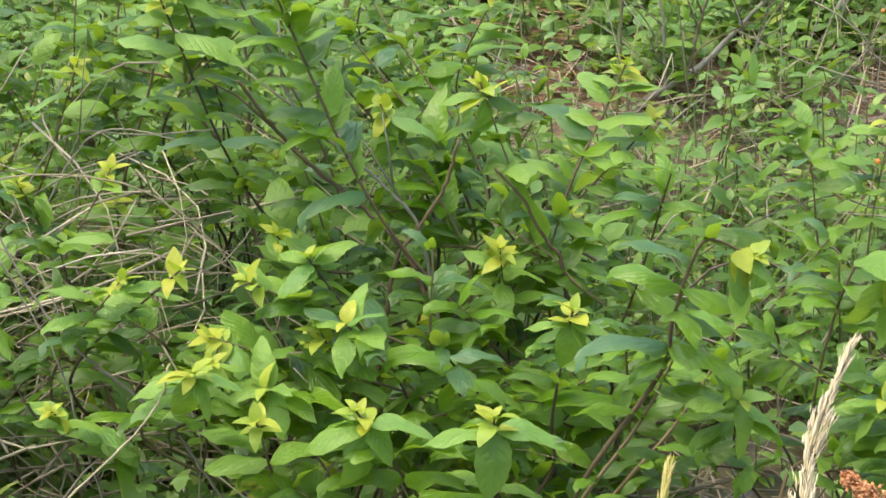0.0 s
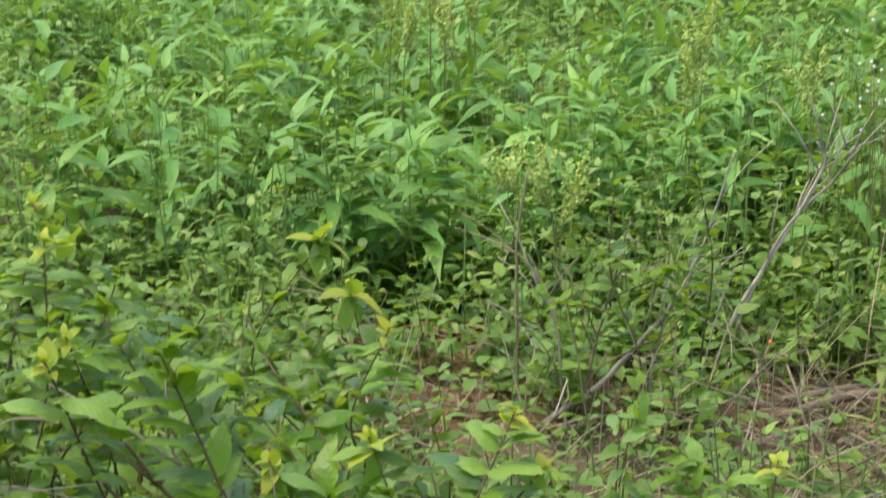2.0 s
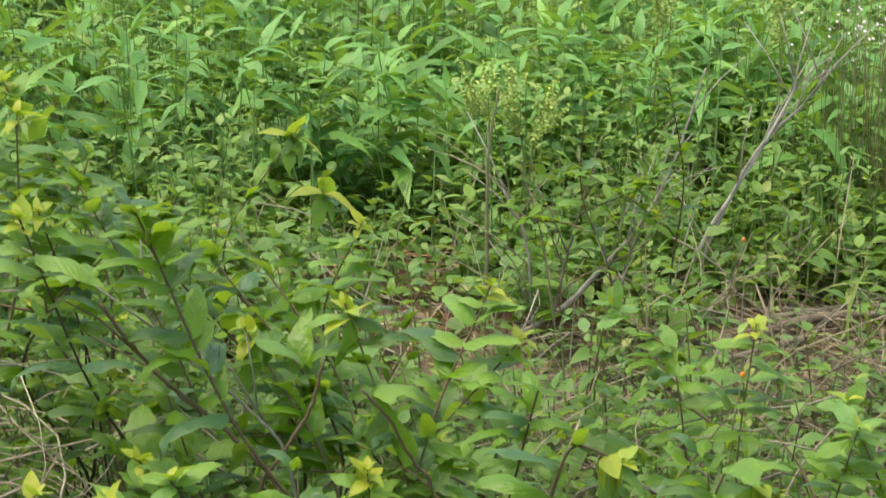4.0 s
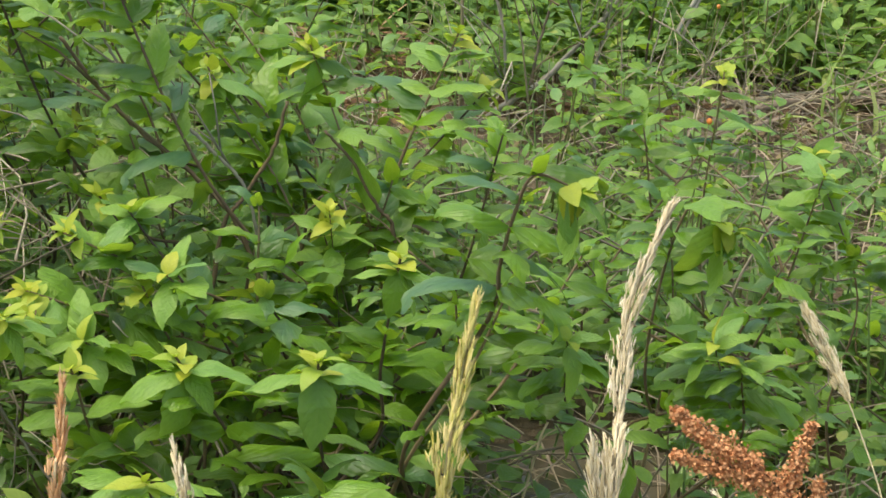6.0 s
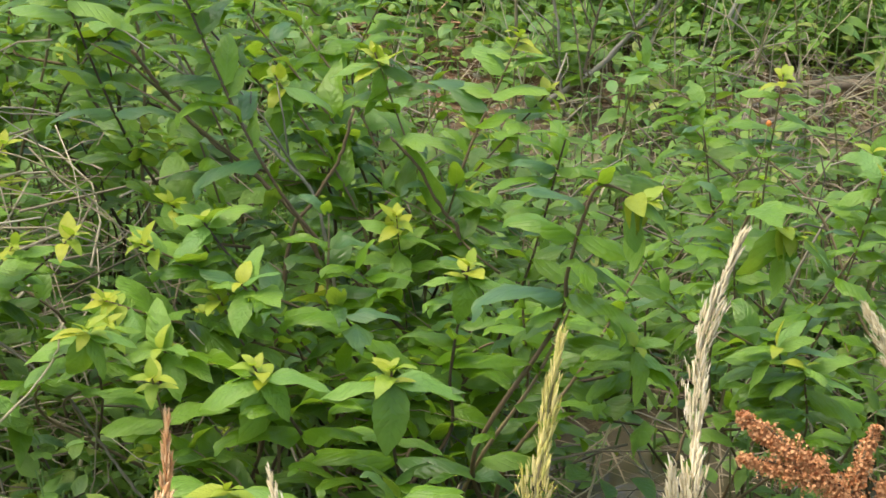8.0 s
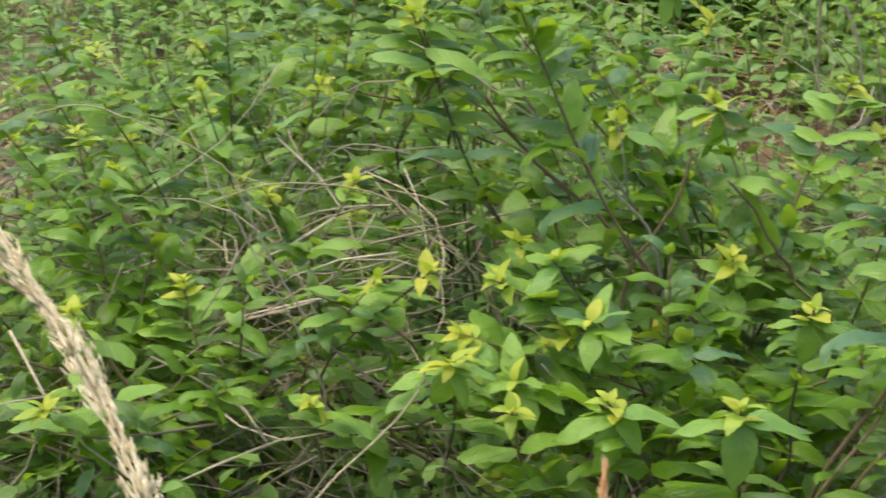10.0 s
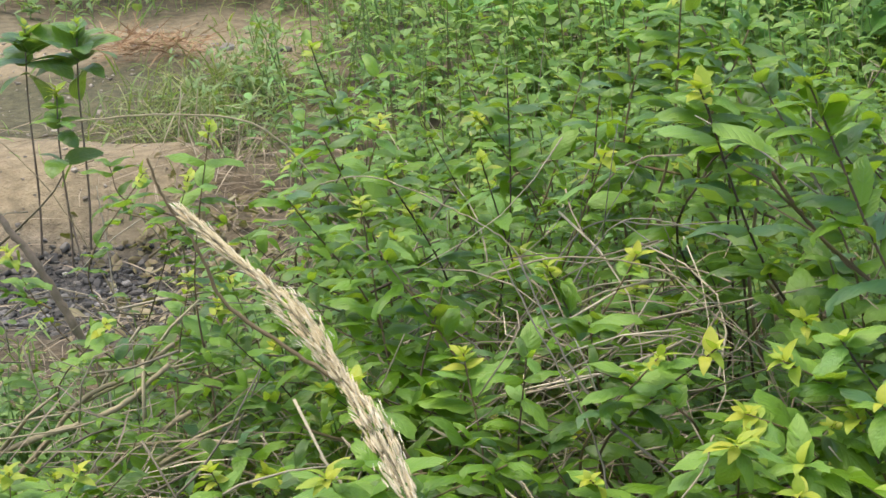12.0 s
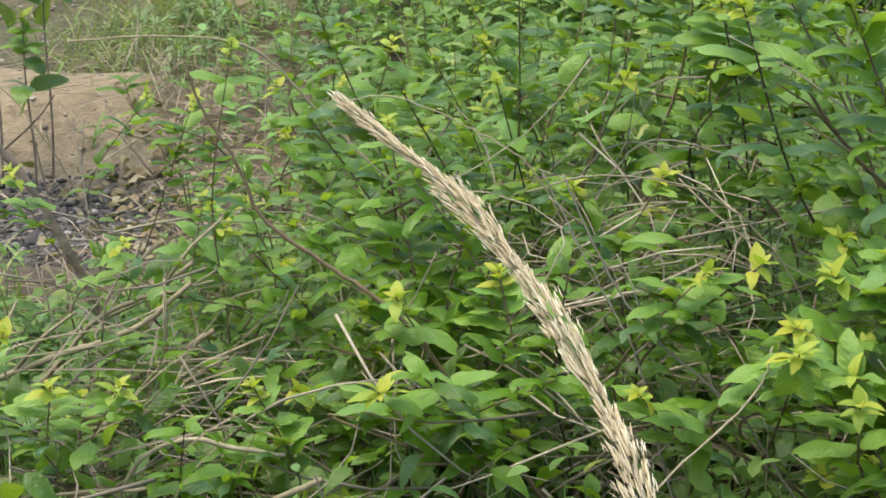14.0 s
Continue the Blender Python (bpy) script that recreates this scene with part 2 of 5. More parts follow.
def tube(line, r0, r1, sides=5, knobs=0.0, rng=None):
    """A tapered round stem along a line, closed at its ends."""
    vs, qs = [], []
    n = len(line)
    side = Vector((1, 0.13, 0.07))
    for i, c in enumerate(line):
        t = (line[min(i + 1, n - 1)] - line[max(i - 1, 0)]).normalized()
        u = (side - t * side.dot(t)).normalized()
        w = t.cross(u)
        side = u
        r = r0 + (r1 - r0) * i / (n - 1)
        if knobs and rng:
            r *= 1 + rng.uniform(-knobs, knobs)
        for k in range(sides):
            a = 2 * math.pi * k / sides
            vs.append(c + (u * math.cos(a) + w * math.sin(a)) * r)
    for i in range(n - 1):
        for k in range(sides):
            a, b = i * sides + k, i * sides + (k + 1) % sides
            qs.append((a, b, b + sides, a + sides))
    for ring, c, turn in ((0, line[0], 1), ((n - 1) * sides, line[-1], -1)):
        for k in range(0, sides - 2, 2):
            q = (ring, ring + k + 1, ring + k + 2, ring + (k + 3) % sides)
            qs.append(q if turn < 0 else q[::-1])
    return np.array([tuple(v) for v in vs]), np.array(qs)


def part(name, me, parent, label=""):
    ob = new(name, me)
    ob.parent = parent
    return tagged(ob, label)


def root(name, place, label, category, group=""):
    ob = new(name)
    ob.empty_display_size = 0.05
    ob.location = place
    return tagged(ob, label, category, group)


def thing(name, me, label, category, group="", place=(0, 0, 0)):
    ob = new(name, me)
    ob.location = place
    return tagged(ob, label, category, group)


# ---- ground ----
def smooth01(a, b, x):
    t = np.clip((x - a) / (b - a), 0, 1)
    return t * t * (3 - 2 * t)


def hill(x, y, cx, cy, rx, ry):
    return np.exp(-(((x - cx) / rx) ** 2 + ((y - cy) / ry) ** 2))


def bumps(x, y, f):
    return (np.sin(x * f + 1.3 * np.sin(y * f * 0.7)) * np.cos(y * f * 1.13 + 0.8 * np.sin(x * f * 1.7)))


def sand_at(x, y):
    return (1 - mud_at(x, y)) * open_at(x, y)


def mud_at(x, y):
    w = y + 0.04 * bumps(x, y, 4.0) + 0.02 * bumps(x, y, 13.0)
    return open_at(x, y) * smooth01(4.46, 4.58, w) * smooth01(5.55, 5.3, w + 0.1 * bumps(x, y, 3))


def open_at(x, y):
    edge = -1.62 - 0.12 * np.maximum(y - 4.0, 0) + 0.10 * bumps(x, y, 3.1) + 0.05 * bumps(x, y, 9.0)
    return smooth01(0.15, -0.1, x - edge) * smooth01(3.75, 4.1, y + 0.08 * bumps(x, y, 5)) * smooth01(6.6, 5.9, y + 0.2 * bumps(x, y, 3))


def gravel_at(x, y):
    return smooth01(0.2, 0.9, hill(x, y, -1.88, 3.76, 0.5, 0.36) + 0.15 * bumps(x, y, 11))


def red_at(x, y):
    return np.clip(hill(x, y, 0.22, 4.5, 0.28, 0.22) + hill(x, y, 0.95, 4.55, 0.4, 0.2) * 0.8 + hill(x, y, 0.12, 4.85, 0.3, 0.14) + 0.12 * bumps(x, y, 8), 0, 1)


def bare_at(x, y):
    return np.clip(hill(x, y, 0.22, 4.5, 0.16, 0.13) + 1.1 * hill(x, y, 1.2, 4.3, 0.5, 0.36) + 0.6 * hill(x, y, 1.0, 3.3, 0.3, 0.3) + 0.35 * smooth01(0.1, 0.6, bumps(x, y, 4.3) * bumps(x, y, 2.1))
                   + hill(x, y, 0.12, 4.82, 0.22, 0.12) + open_at(x, y) * 1.2 + gravel_at(x, y) * 1.2 + hill(x, y, -1.55, 3.75, 0.3, 0.25), 0, 1)


def ground_z(x, y):
    z = 0.018 * bumps(x, y, 2.3) + 0.008 * bumps(x, y, 7.1) + 0.0015 * bumps(x, y, 16.0)
    w = y + 0.04 * bumps(x, y, 4.0) + 0.02 * bumps(x, y, 13.0)
    z = z + 0.10 * open_at(x, y) * smooth01(3.98, 4.3, y) * smooth01(4.64, 4.46, w) + 0.04 * hill(x, y, -2.36, 5.62, 0.4, 0.25) * open_at(x, y)
    z = z - 0.03 * gravel_at(x, y)
    z = z - 0.09 * hill(x, y, 0.54, 2.66, 0.42, 0.26)
    return z + 0.05 * np.clip(y - 9, 0, 3)


def axis_steps(lo, hi, step, far):
    mid = list(np.arange(lo, hi + 1e-6, step))
    out, d, a = [], step, hi
    while a < far:
        d *= 1.35
        a += d
        out.append(a)
    back, d, a = [], step, lo
    while a > -far:
        d *= 1.35
        a -= d
        back.append(a)
    return np.array(back[::-1] + mid + out)


gx, gy = axis_steps(-3.4, 3.0, 0.035, 900), axis_steps(0.4, 7.5, 0.035, 900)
GX, GY = np.meshgrid(gx, gy)
gv = np.c_[GX.ravel(), GY.ravel(), ground_z(GX, GY).ravel()]
nx, ny = len(gx), len(gy)
gi = (np.arange(ny - 1)[:, None] * nx + np.arange(nx - 1)[None]).ravel()
ground_mesh = mesh_of("ground", gv, np.c_[gi, gi + 1, gi + nx + 1, gi + nx], ())
soil = ground_mesh.attributes.new("soil_kind", "FLOAT_COLOR", "POINT")
kinds = np.c_[sand_at(GX, GY).ravel(), gravel_at(GX, GY).ravel(), red_at(GX, GY).ravel(), mud_at(GX, GY).ravel()]
soil.data.foreach_set("color", kinds.astype(np.float32).ravel())

gm, nt, p = nodes_of("soil")
att = nt.nodes.new("ShaderNodeAttribute")
att.attribute_name = "soil_kind"
sp = nt.nodes.new("ShaderNodeSeparateColor")
nt.links.new(att.outputs["Color"], sp.inputs[0])
n1, n2, n3 = noise_at(nt, 3.0, 5), noise_at(nt, 28.0, 4), noise_at(nt, 160.0, 2)
base = ramp(nt, n2, ((0.3, (0.07, 0.058, 0.034)), (0.5, (0.125, 0.10, 0.06)), (0.72, (0.22, 0.18, 0.11))))
sand = ramp(nt, n2, ((0.3, (0.24, 0.195, 0.12)), (0.55, (0.36, 0.30, 0.19)), (0.75, (0.46, 0.385, 0.25))))
grav = ramp(nt, n2, ((0.35, (0.03, 0.03, 0.028)), (0.5, (0.08, 0.075, 0.068)), (0.68, (0.20, 0.185, 0.165))))
red = ramp(nt, n2, ((0.3, (0.15, 0.07, 0.035)), (0.7, (0.34, 0.19, 0.10))))
c = mix_col(nt, sp.outputs[2], base, red)
c = mix_col(nt, sp.outputs[0], c, sand)
mud = ramp(nt, n2, ((0.3, (0.055, 0.055, 0.026)), (0.55, (0.12, 0.115, 0.055)), (0.75, (0.20, 0.18, 0.10))))
c = mix_col(nt, att.outputs["Alpha"], c, mud)
c = mix_col(nt, sp.outputs[1], c, grav)
c = mix_col(nt, math_node(nt, "MULTIPLY", n1, 0.9), c, (0.6, 0.55, 0.48), "MULTIPLY")
c = mix_col(nt, math_node(nt, "MULTIPLY", n3, 0.35), c, (0.45, 0.42, 0.4), "MULTIPLY")
nt.links.new(c, p.inputs["Base Color"])
p.inputs["Roughness"].default_value = 0.95
bump(nt, math_node(nt, "ADD", n2, math_node(nt, "MULTIPLY", n3, 0.4)), 0.7, 0.02, p)
ground_mesh.materials.append(gm)
ground = tagged(new("ground", ground_mesh), "bare sandy and reddish soil under the plants", "ground", kind="structure")

wm, nt, p = nodes_of("ditch_water")
p.inputs["Base Color"].default_value = (0.10, 0.085, 0.06, 1)
p.inputs["Roughness"].default_value = 0.08
bump(nt, noise_at(nt, 22.0, 2), 0.25, 0.01, p)
wv = np.array([(0.54 + 0.55 * math.cos(a), 2.66 + 0.36 * math.sin(a), -0.045) for a in np.linspace(0, 2 * math.pi, 25)[:-1]])
wq = np.array([(0, k, k + 1, k + 2) for k in range(1, 22, 2)])
tagged(new("water", mesh_of("water", wv, wq, wm)), "shallow muddy puddle between the shrubs", "puddle", kind="structure")

# ---- leaf meshes, shared by all shrubs ----
LEAF = {"mature": [], "young": [], "tip": []}
SHAPE = {"mature": [], "young": [], "tip": []}
for k, (w, d, f, cup) in enumerate(((0.15, 0.9, 0.0, 0.5), (0.165, 1.05, 0.0, 0.8), (0.14, 0.75, 0.0, 0.4), (0.16, 1.2, 0.0, 1.0), (0.17, 1.0, 0.0, 0.9), (0.15, 1.1, 0.0, 0.65), (0.16, 0.65, 0.4, 0.0))):
    v, q, u = leaf_shape(13, w, d, f, 0.09, 1.25, 2.0, cup, (0.12, -0.14, 0.05, 0.18, -0.1, -0.2, 0.1)[k])
    SHAPE["mature"].append((v, q, u))
    LEAF["mature"].append(mesh_of("leaf", v, q, leaf_mature, u))
for w, d, f, cup in ((0.20, 0.65, 0.0, 0.35), (0.225, 0.8, 0.0, 0.5), (0.215, 0.55, 0.1, 0.0)):
    v, q, u = leaf_shape(13, w, d, f, 0.07, 0.95, 1.2, cup, 0.08)
    SHAPE["young"].append((v, q, u))
    LEAF["young"].append(mesh_of("leaf", v, q, leaf_young, u))
for w, d, f in ((0.25, 0.55, 0.25), (0.28, 0.3, 0.2), (0.23, 0.85, 0.2)):
    v, q, u = leaf_shape(9, w, d, f, 0.05, 0.9, 0.4)
    SHAPE["tip"].append((v, q, u))
    LEAF["tip"].append(mesh_of("leaf", v, q, leaf_tip, u))

UP = Vector((0, 0, 1))


def set_leaf(parent, origin, at, way, size, sort, rng, tilt=0.75, bulk=None):
    """A leaf at a point of its stem, pointing along way, its upper side to the sky: an object, or one of the joined inner leaves."""
    pick = rng.randrange(len(LEAF[sort]))
    way = way.normalized()
    up = (UP * tilt + Vector((rng.gauss(0, 0.26), rng.gauss(0.04, 0.2), 0.3)))
    x = way.cross(up).normalized()
    z = x.cross(way)
    m = Matrix((x, way, z)).transposed().to_4x4()
    wid = rng.uniform(0.88, 1.12)
    m = Matrix.Translation(at - origin) @ m @ Matrix.Diagonal((size * wid, size, size, 1))
    if bulk is not None:
        bulk.setdefault((sort, pick), []).append(np.array(m))
        return
    ob = new("leaf", LEAF[sort][pick])
    ob.parent = parent
    ob.matrix_local = m


def shoot(plant, origin, foot, tip, rng, sort="yellow", pairs=9, size=0.078, gap=0.034, bow=0.22, droop_end=0.0, thick=0.0036, bulk=None, crown=(), via=()):
    """A stem from the foot to the tip, with leaves in crossed pairs that grow smaller and yellower towards the tip."""
    foot, tip = Vector(foot), Vector(tip)
    reach = tip - foot
    sway = rng.gauss(0, 0.06) if bow else 0.0
    mid = foot + reach * 0.6 + UP * reach.length * bow * 0.3 + Vector((sway + rng.gauss(0, 0.02), rng.gauss(0, 0.02), 0))
    low = foot + reach * 0.3 + UP * reach.length * bow * 0.2 + Vector((-0.4 * sway + rng.gauss(0, 0.025), rng.gauss(0, 0.015), 0))
    pts = [foot, low, mid, tip]
    if droop_end:
        pts = [foot, low, mid, tip + Vector((-0.05, 0.02, droop_end)), tip]
    if via:
        head = Vector(via[0])
        pts = [foot, foot.lerp(head, 0.5)] + [Vector(a) for a in via] + [tip]
    line = spline(pts, 7)
    v, q = tube([a - origin for a in line], thick * (0.8 + 0.5 * rng.random()), thick * 0.38, 5, 0.12, rng)
    stem = part("stem", mesh_of("stem", v, q, bark), plant)
    along, total = [0.0], 0.0
    for a, b in zip(line, line[1:]):
        total += (b - a).length
        along.append(total)

    def at(d):
        d = max(0.0, total - d)
        for i in range(len(line) - 1):
            if along[i + 1] >= d:
                f = (d - along[i]) / max(1e-6, along[i + 1] - along[i])
                return line[i].lerp(line[i + 1], f), (line[i + 1] - line[i]).normalized()
        return line[-1], (line[-1] - line[-2]).normalized()

    spin = rng.gauss(0, 0.3) if bulk is None else rng.uniform(0, 6.28)
    d = 0.0
    for k in range(pairs):
        if d > total * 0.9:
            break
        p0, t = at(d)
        t = (t + UP * 0.6).normalized() if k < 2 else t
        u = t.cross(Vector((math.cos(spin), math.sin(spin), 0.2))).normalized()
        w = t.cross(u)
        if sort == "yellow":
            plan = ((0.019, "tip", 1.4), (0.028, "tip", 0.9), (0.034, "tip", 0.55), (0.036, "tip", 0.25), (0.058, "young", 0.1), (0.074, "young", 0.0), (0.080, "young", 0.05))
        elif sort == "pale":
            plan = ((0.028, "tip", 1.0), (0.05, "young", 0.6), (0.06, "young", 0.2), (0.065, "young", 0.0))
        else:
            plan = ((0.05, "mature", 0.8), (0.075, "mature", 0.35))
        if crown and k == min(3, len(plan) - 1):
            for wx, wy, wz, ln, what in crown:
                set_leaf(stem, origin, p0, Vector((wx, wy, wz)), ln * rng.uniform(0.95, 1.05), what, rng)
        if crown and k < len(plan) and plan[k][1] != "tip":
            d += 0.008
            continue
        if k < len(plan):
            ln, what, lift = plan[k]
            ln *= 0.5 + 0.5 * size / 0.078
        else:
            ln, what, lift = size * rng.uniform(0.62, 1.22), ("young" if rng.random() < 0.11 else "mature"), rng.uniform(0.1, 0.75)
        for s in (1, -1):
            if k > 3 and rng.random() < 0.16:
                continue
            a = spin + math.pi / 2 * k + rng.gauss(0, 0.25)
            out = (u * math.cos(a) + w * math.sin(a)) * s
            if k > 2 and (t.x ** 2 + t.y ** 2) > 0.12:
                level = t.cross(UP).normalized() * s
                out = (level + out * 0.45 * rng.random() + t * rng.uniform(-0.1, 0.35)).normalized()
            if what != "tip":
                out.y *= 0.55 if what == "young" else 0.32
            way = out + t * lift + UP * 0.12 + Vector((rng.gauss(0, 0.1), rng.gauss(0, 0.1), rng.gauss(0, 0.08)))
            if k > 3 or what == "mature":
                way.z = min(max(0.5 * way.z + 0.42 + rng.gauss(0, 0.24), -0.1), 1.1)
            set_leaf(stem, origin, p0, way, ln * (rng.uniform(0.65, 1.25) if what == "tip" else rng.uniform(0.88, 1.14)), what, rng, tilt=1.1 if k > 3 else 0.75, bulk=bulk)
        d += (0.005, 0.007, 0.009, 0.014, 0.026)[k] if k < 5 and sort != "plain" else gap * rng.uniform(0.45, 1.6)
    return stem


def shrub(base, label, tips, extra, reach, seed, low=0.2, high=0.5, sort="yellow", size=0.08, group="leafy shrubs"):
    """A many-stemmed shrub: named tips first, then lower shoots all round."""
    rng = random.Random(seed)
    base = Vector((base[0], base[1], float(ground_z(np.float64(base[0]), np.float64(base[1])))))
    plant = root("shrub", base, label, "shrub", group)
    for x, y, z, kind, *rest in tips:
        foot = base + Vector((rng.gauss(0, 0.10) + (x - base.x) * 0.08, rng.gauss(-0.03, 0.05) + (y - base.y) * 0.08, -0.03))
        what = ("plain", "yellow", "pale")[kind]
        shoot(plant, base, foot, (x, y, z), rng, what, rng.choice((9, 10, 11)) + (2 if z > 0.58 else 0), size * rng.uniform(0.92, 1.1), thick=0.039 * size, droop_end=rest[0] if rest else 0.0, crown=rest[1] if len(rest) > 1 else (), via=rest[2] if len(rest) > 2 else ())
    bulk = {}
    for x, y, z, kind, *rest in tips:
        for s in (1, -1):
            if rng.random() < (0.5 if z < 0.6 else 0.8):
                continue
            f = base.lerp(Vector((x, y, z)), rng.uniform(0.55, 0.75))
            out = Vector((s * rng.uniform(0.08, 0.17), rng.uniform(-0.06, 0.06), rng.uniform(0.04, 0.12)))
            if hill(x, y, -0.45, 2.42, 0.3, 0.3) < 0.6:
                shoot(plant, base, f, f + out, rng, "plain", 5, size * rng.uniform(0.85, 1.05), bow=0.0, thick=0.0022, bulk=bulk)
    extra = int(extra * 0.9)
    for k in range(extra):
        a = 2.4 * k + rng.gauss(0, 0.3)
        r = reach * math.sqrt((k + 0.5) / extra) * rng.uniform(0.8, 1.15)
        x, y = base.x + r * math.cos(a), base.y + r * math.sin(a)
        z = rng.uniform(low, high) * (1 - 0.3 * (r / reach) ** 2)
        if hill(x, y, 0.5, 2.3, 0.32, 0.45) > 0.4 or hill(x, y, -0.42, 2.36, 0.26, 0.34) > 0.5:
            continue
        foot = base + Vector((r * 0.08 * math.cos(a), r * 0.08 * math.sin(a), -0.03))
        what = "yellow" if rng.random() < 0.42 else "plain"
        shoot(plant, base, foot, (x, y, z), rng, what, rng.choice((8, 9, 10)), size * rng.uniform(0.75, 1.05), thick=0.0019, bulk=bulk if k % 7 else None)
    for sort_, mat in (("mature", leaf_inner), ("young", young_inner), ("tip", tip_inner)):
        sets = [(SHAPE[s][i], np.array(ms)) for (s, i), ms in bulk.items() if s == sort_]
        if sets:
            tagged(part("inner_foliage", strewn_mesh("inner_foliage", sets, mat), plant), kind="stuff")
    return plant


# crowns that stand out: way, length and sort of each leaf
Y, M = "young", "mature"
NEAR_B = ((-1, -0.1, 0.25, 0.085, Y), (1, -0.1, 0.2, 0.085, Y), (0.9, 0.4, 0.0, 0.085, M), (0.0, -0.5, -0.9, 0.088, Y), (0.5, -0.4, -0.7, 0.05, Y), (-0.8, 0.5, 0.1, 0.07, M))
NEAR_A = ((1, -0.1, 0.3, 0.08, Y), (-1, -0.25, 0.0, 0.085, Y), (0.15, -0.5, -0.85, 0.088, Y), (0.7, -0.5, -0.45, 0.06, Y), (-0.7, 0.4, 0.2, 0.06, M))
SPREAD = ((-1, 0.0, 0.3, 0.06, Y), (1, 0.0, 0.25, 0.062, Y), (-0.1, -0.4, -0.85, 0.06, Y), (0.6, -0.4, -0.5, 0.055, Y))
HOOK = ((-0.25, -0.4, -1, 0.085, Y), (0.3, -0.4, -0.9, 0.045, "tip"), (0.9, -0.2, -0.2, 0.075, Y), (0.5, 0.1, -0.9, 0.09, Y), (0.05, -0.5, -0.8, 0.04, "tip"))
HIGH = ((0.05, -0.4, -0.85, 0.07, Y), (-0.9, -0.1, 0.15, 0.07, Y), (0.9, 0.0, 0.1, 0.075, M), (0.1, 0.0, 1.0, 0.04, "tip"))
HIGH_2 = ((-0.1, -0.5, -0.75, 0.075, Y), (0.9, 0.0, 0.15, 0.08, Y), (-0.4, -0.3, -0.4, 0.04, "tip"))
DARK_UP = ((0.08, -0.1, 1.0, 0.075, M), (-0.7, 0.1, 0.4, 0.06, M))
DARK_V = ((-1, -0.2, 0.3, 0.08, M), (1, -0.2, 0.25, 0.08, M), (-0.3, 0.3, 0.8, 0.06, M))
ONE_UP = ((0.75, -0.1, 0.7, 0.085, Y), (-0.6, 0.2, 0.3, 0.05, M))
PALE_TOP = ((-0.6, -0.3, 0.3, 0.07, "tip"), (0.3, -0.3, 0.9, 0.06, "tip"), (0.9, -0.2, -0.1, 0.07, "tip"), (-0.2, -0.5, -0.6, 0.075, Y), (0.5, -0.4, -0.5, 0.06, Y))
SIDE = ((0.9, -0.4, -0.05, 0.07, Y), (-0.8, 0.0, 0.2, 0.05, M))

# ---- shrubs, by their tallest tips: x, y, z, and 0 plain, 1 yellow-tipped, 2 pale ----
shrub((0.12, 2.38), "green shrub with yellow shoot tips and drooping pointed leaves", [
    (0.15, 2.04, 0.57, 1, 0, SPREAD, ((0.074, 2.1, 0.219), (0.135, 2.1, 0.324), (0.133, 2.07, 0.42))),
    (0.33, 1.91, 0.69, 1, 0.03, HOOK, ((0.159, 2.0, 0.351), (0.242, 1.96, 0.529), (0.249, 1.94, 0.598), (0.262, 1.93, 0.666), (0.28, 1.92, 0.707))), (-0.09, 1.94, 0.49, 1, 0, NEAR_A, ((0.033, 2.03, 0.247), (-0.005, 2.0, 0.321), (-0.052, 1.95, 0.425))), (0.06, 1.91, 0.50, 1, 0, NEAR_B, ((0.076, 2.0, 0.267), (0.071, 1.98, 0.335), (0.064, 1.95, 0.39))), (0.26, 1.97, 0.55, 0, 0, (), ((0.165, 2.02, 0.33), (0.225, 1.99, 0.45))),
    (-0.20, 1.94, 0.475, 1), (-0.11, 1.77, 0.43, 1), (0.06, 1.76, 0.42, 0), (-0.01, 2.25, 0.55, 0), (0.16, 2.2, 0.5, 0), (0.0, 2.08, 0.5, 0),
    (0.22, 2.12, 0.48, 0), (-0.14, 2.12, 0.50, 1), (0.36, 2.1, 0.55, 0, 0, (), ((0.2, 2.06, 0.3), (0.28, 2.06, 0.42))),
    (-0.23, 2.15, 0.55, 1), (-0.16, 2.2, 0.56, 2), (-0.27, 2.12, 0.49, 1), (-0.2, 2.05, 0.46, 2), (-0.11, 2.1, 0.52, 2)], 32, 0.42, 1, 0.26, 0.52, size=0.092)
shrub((0.06, 2.52), "tall green shrub with yellow shoot tips beside the dead twigs", [
    (0.049, 2.484, 0.687, 1, 0, HIGH), (-0.082, 2.491, 0.653, 1, 0, HIGH_2), (0.0, 2.58, 0.54, 0, 0, DARK_V), (0.16, 2.47, 0.51, 0, 0, DARK_UP), (-0.13, 2.6, 0.72, 0, 0, DARK_UP), (-0.18, 2.46, 0.57, 0),
    (0.29, 2.57, 0.61, 1), (0.29, 2.36, 0.61, 0), (-0.21, 2.34, 0.53, 1), (0.25, 2.6, 0.68, 1), (-0.35, 2.38, 0.83, 1), (-0.21, 2.42, 0.82, 0),
    (-0.30, 2.58, 0.82, 0), (-0.22, 2.60, 0.74, 0), (-0.10, 2.74, 0.72, 0)], 16, 0.42, 2, 0.3, 0.6, size=0.092)
shrub((0.52, 2.32), "green shrub with pale young shoots beside the puddle", [
    (0.51, 2.01, 0.61, 1, 0.02, HOOK), (0.48, 1.92, 0.52, 2), (0.51, 1.91, 0.50, 2), (0.68, 2.28, 0.59, 2), (0.32, 1.90, 0.53, 2), (0.53, 2.32, 0.60, 0),
    (0.60, 2.08, 0.57, 0), (0.48, 2.21, 0.56, 0), (0.42, 2.05, 0.5, 0)], 4, 0.3, 3, 0.42, 0.54, size=0.074)
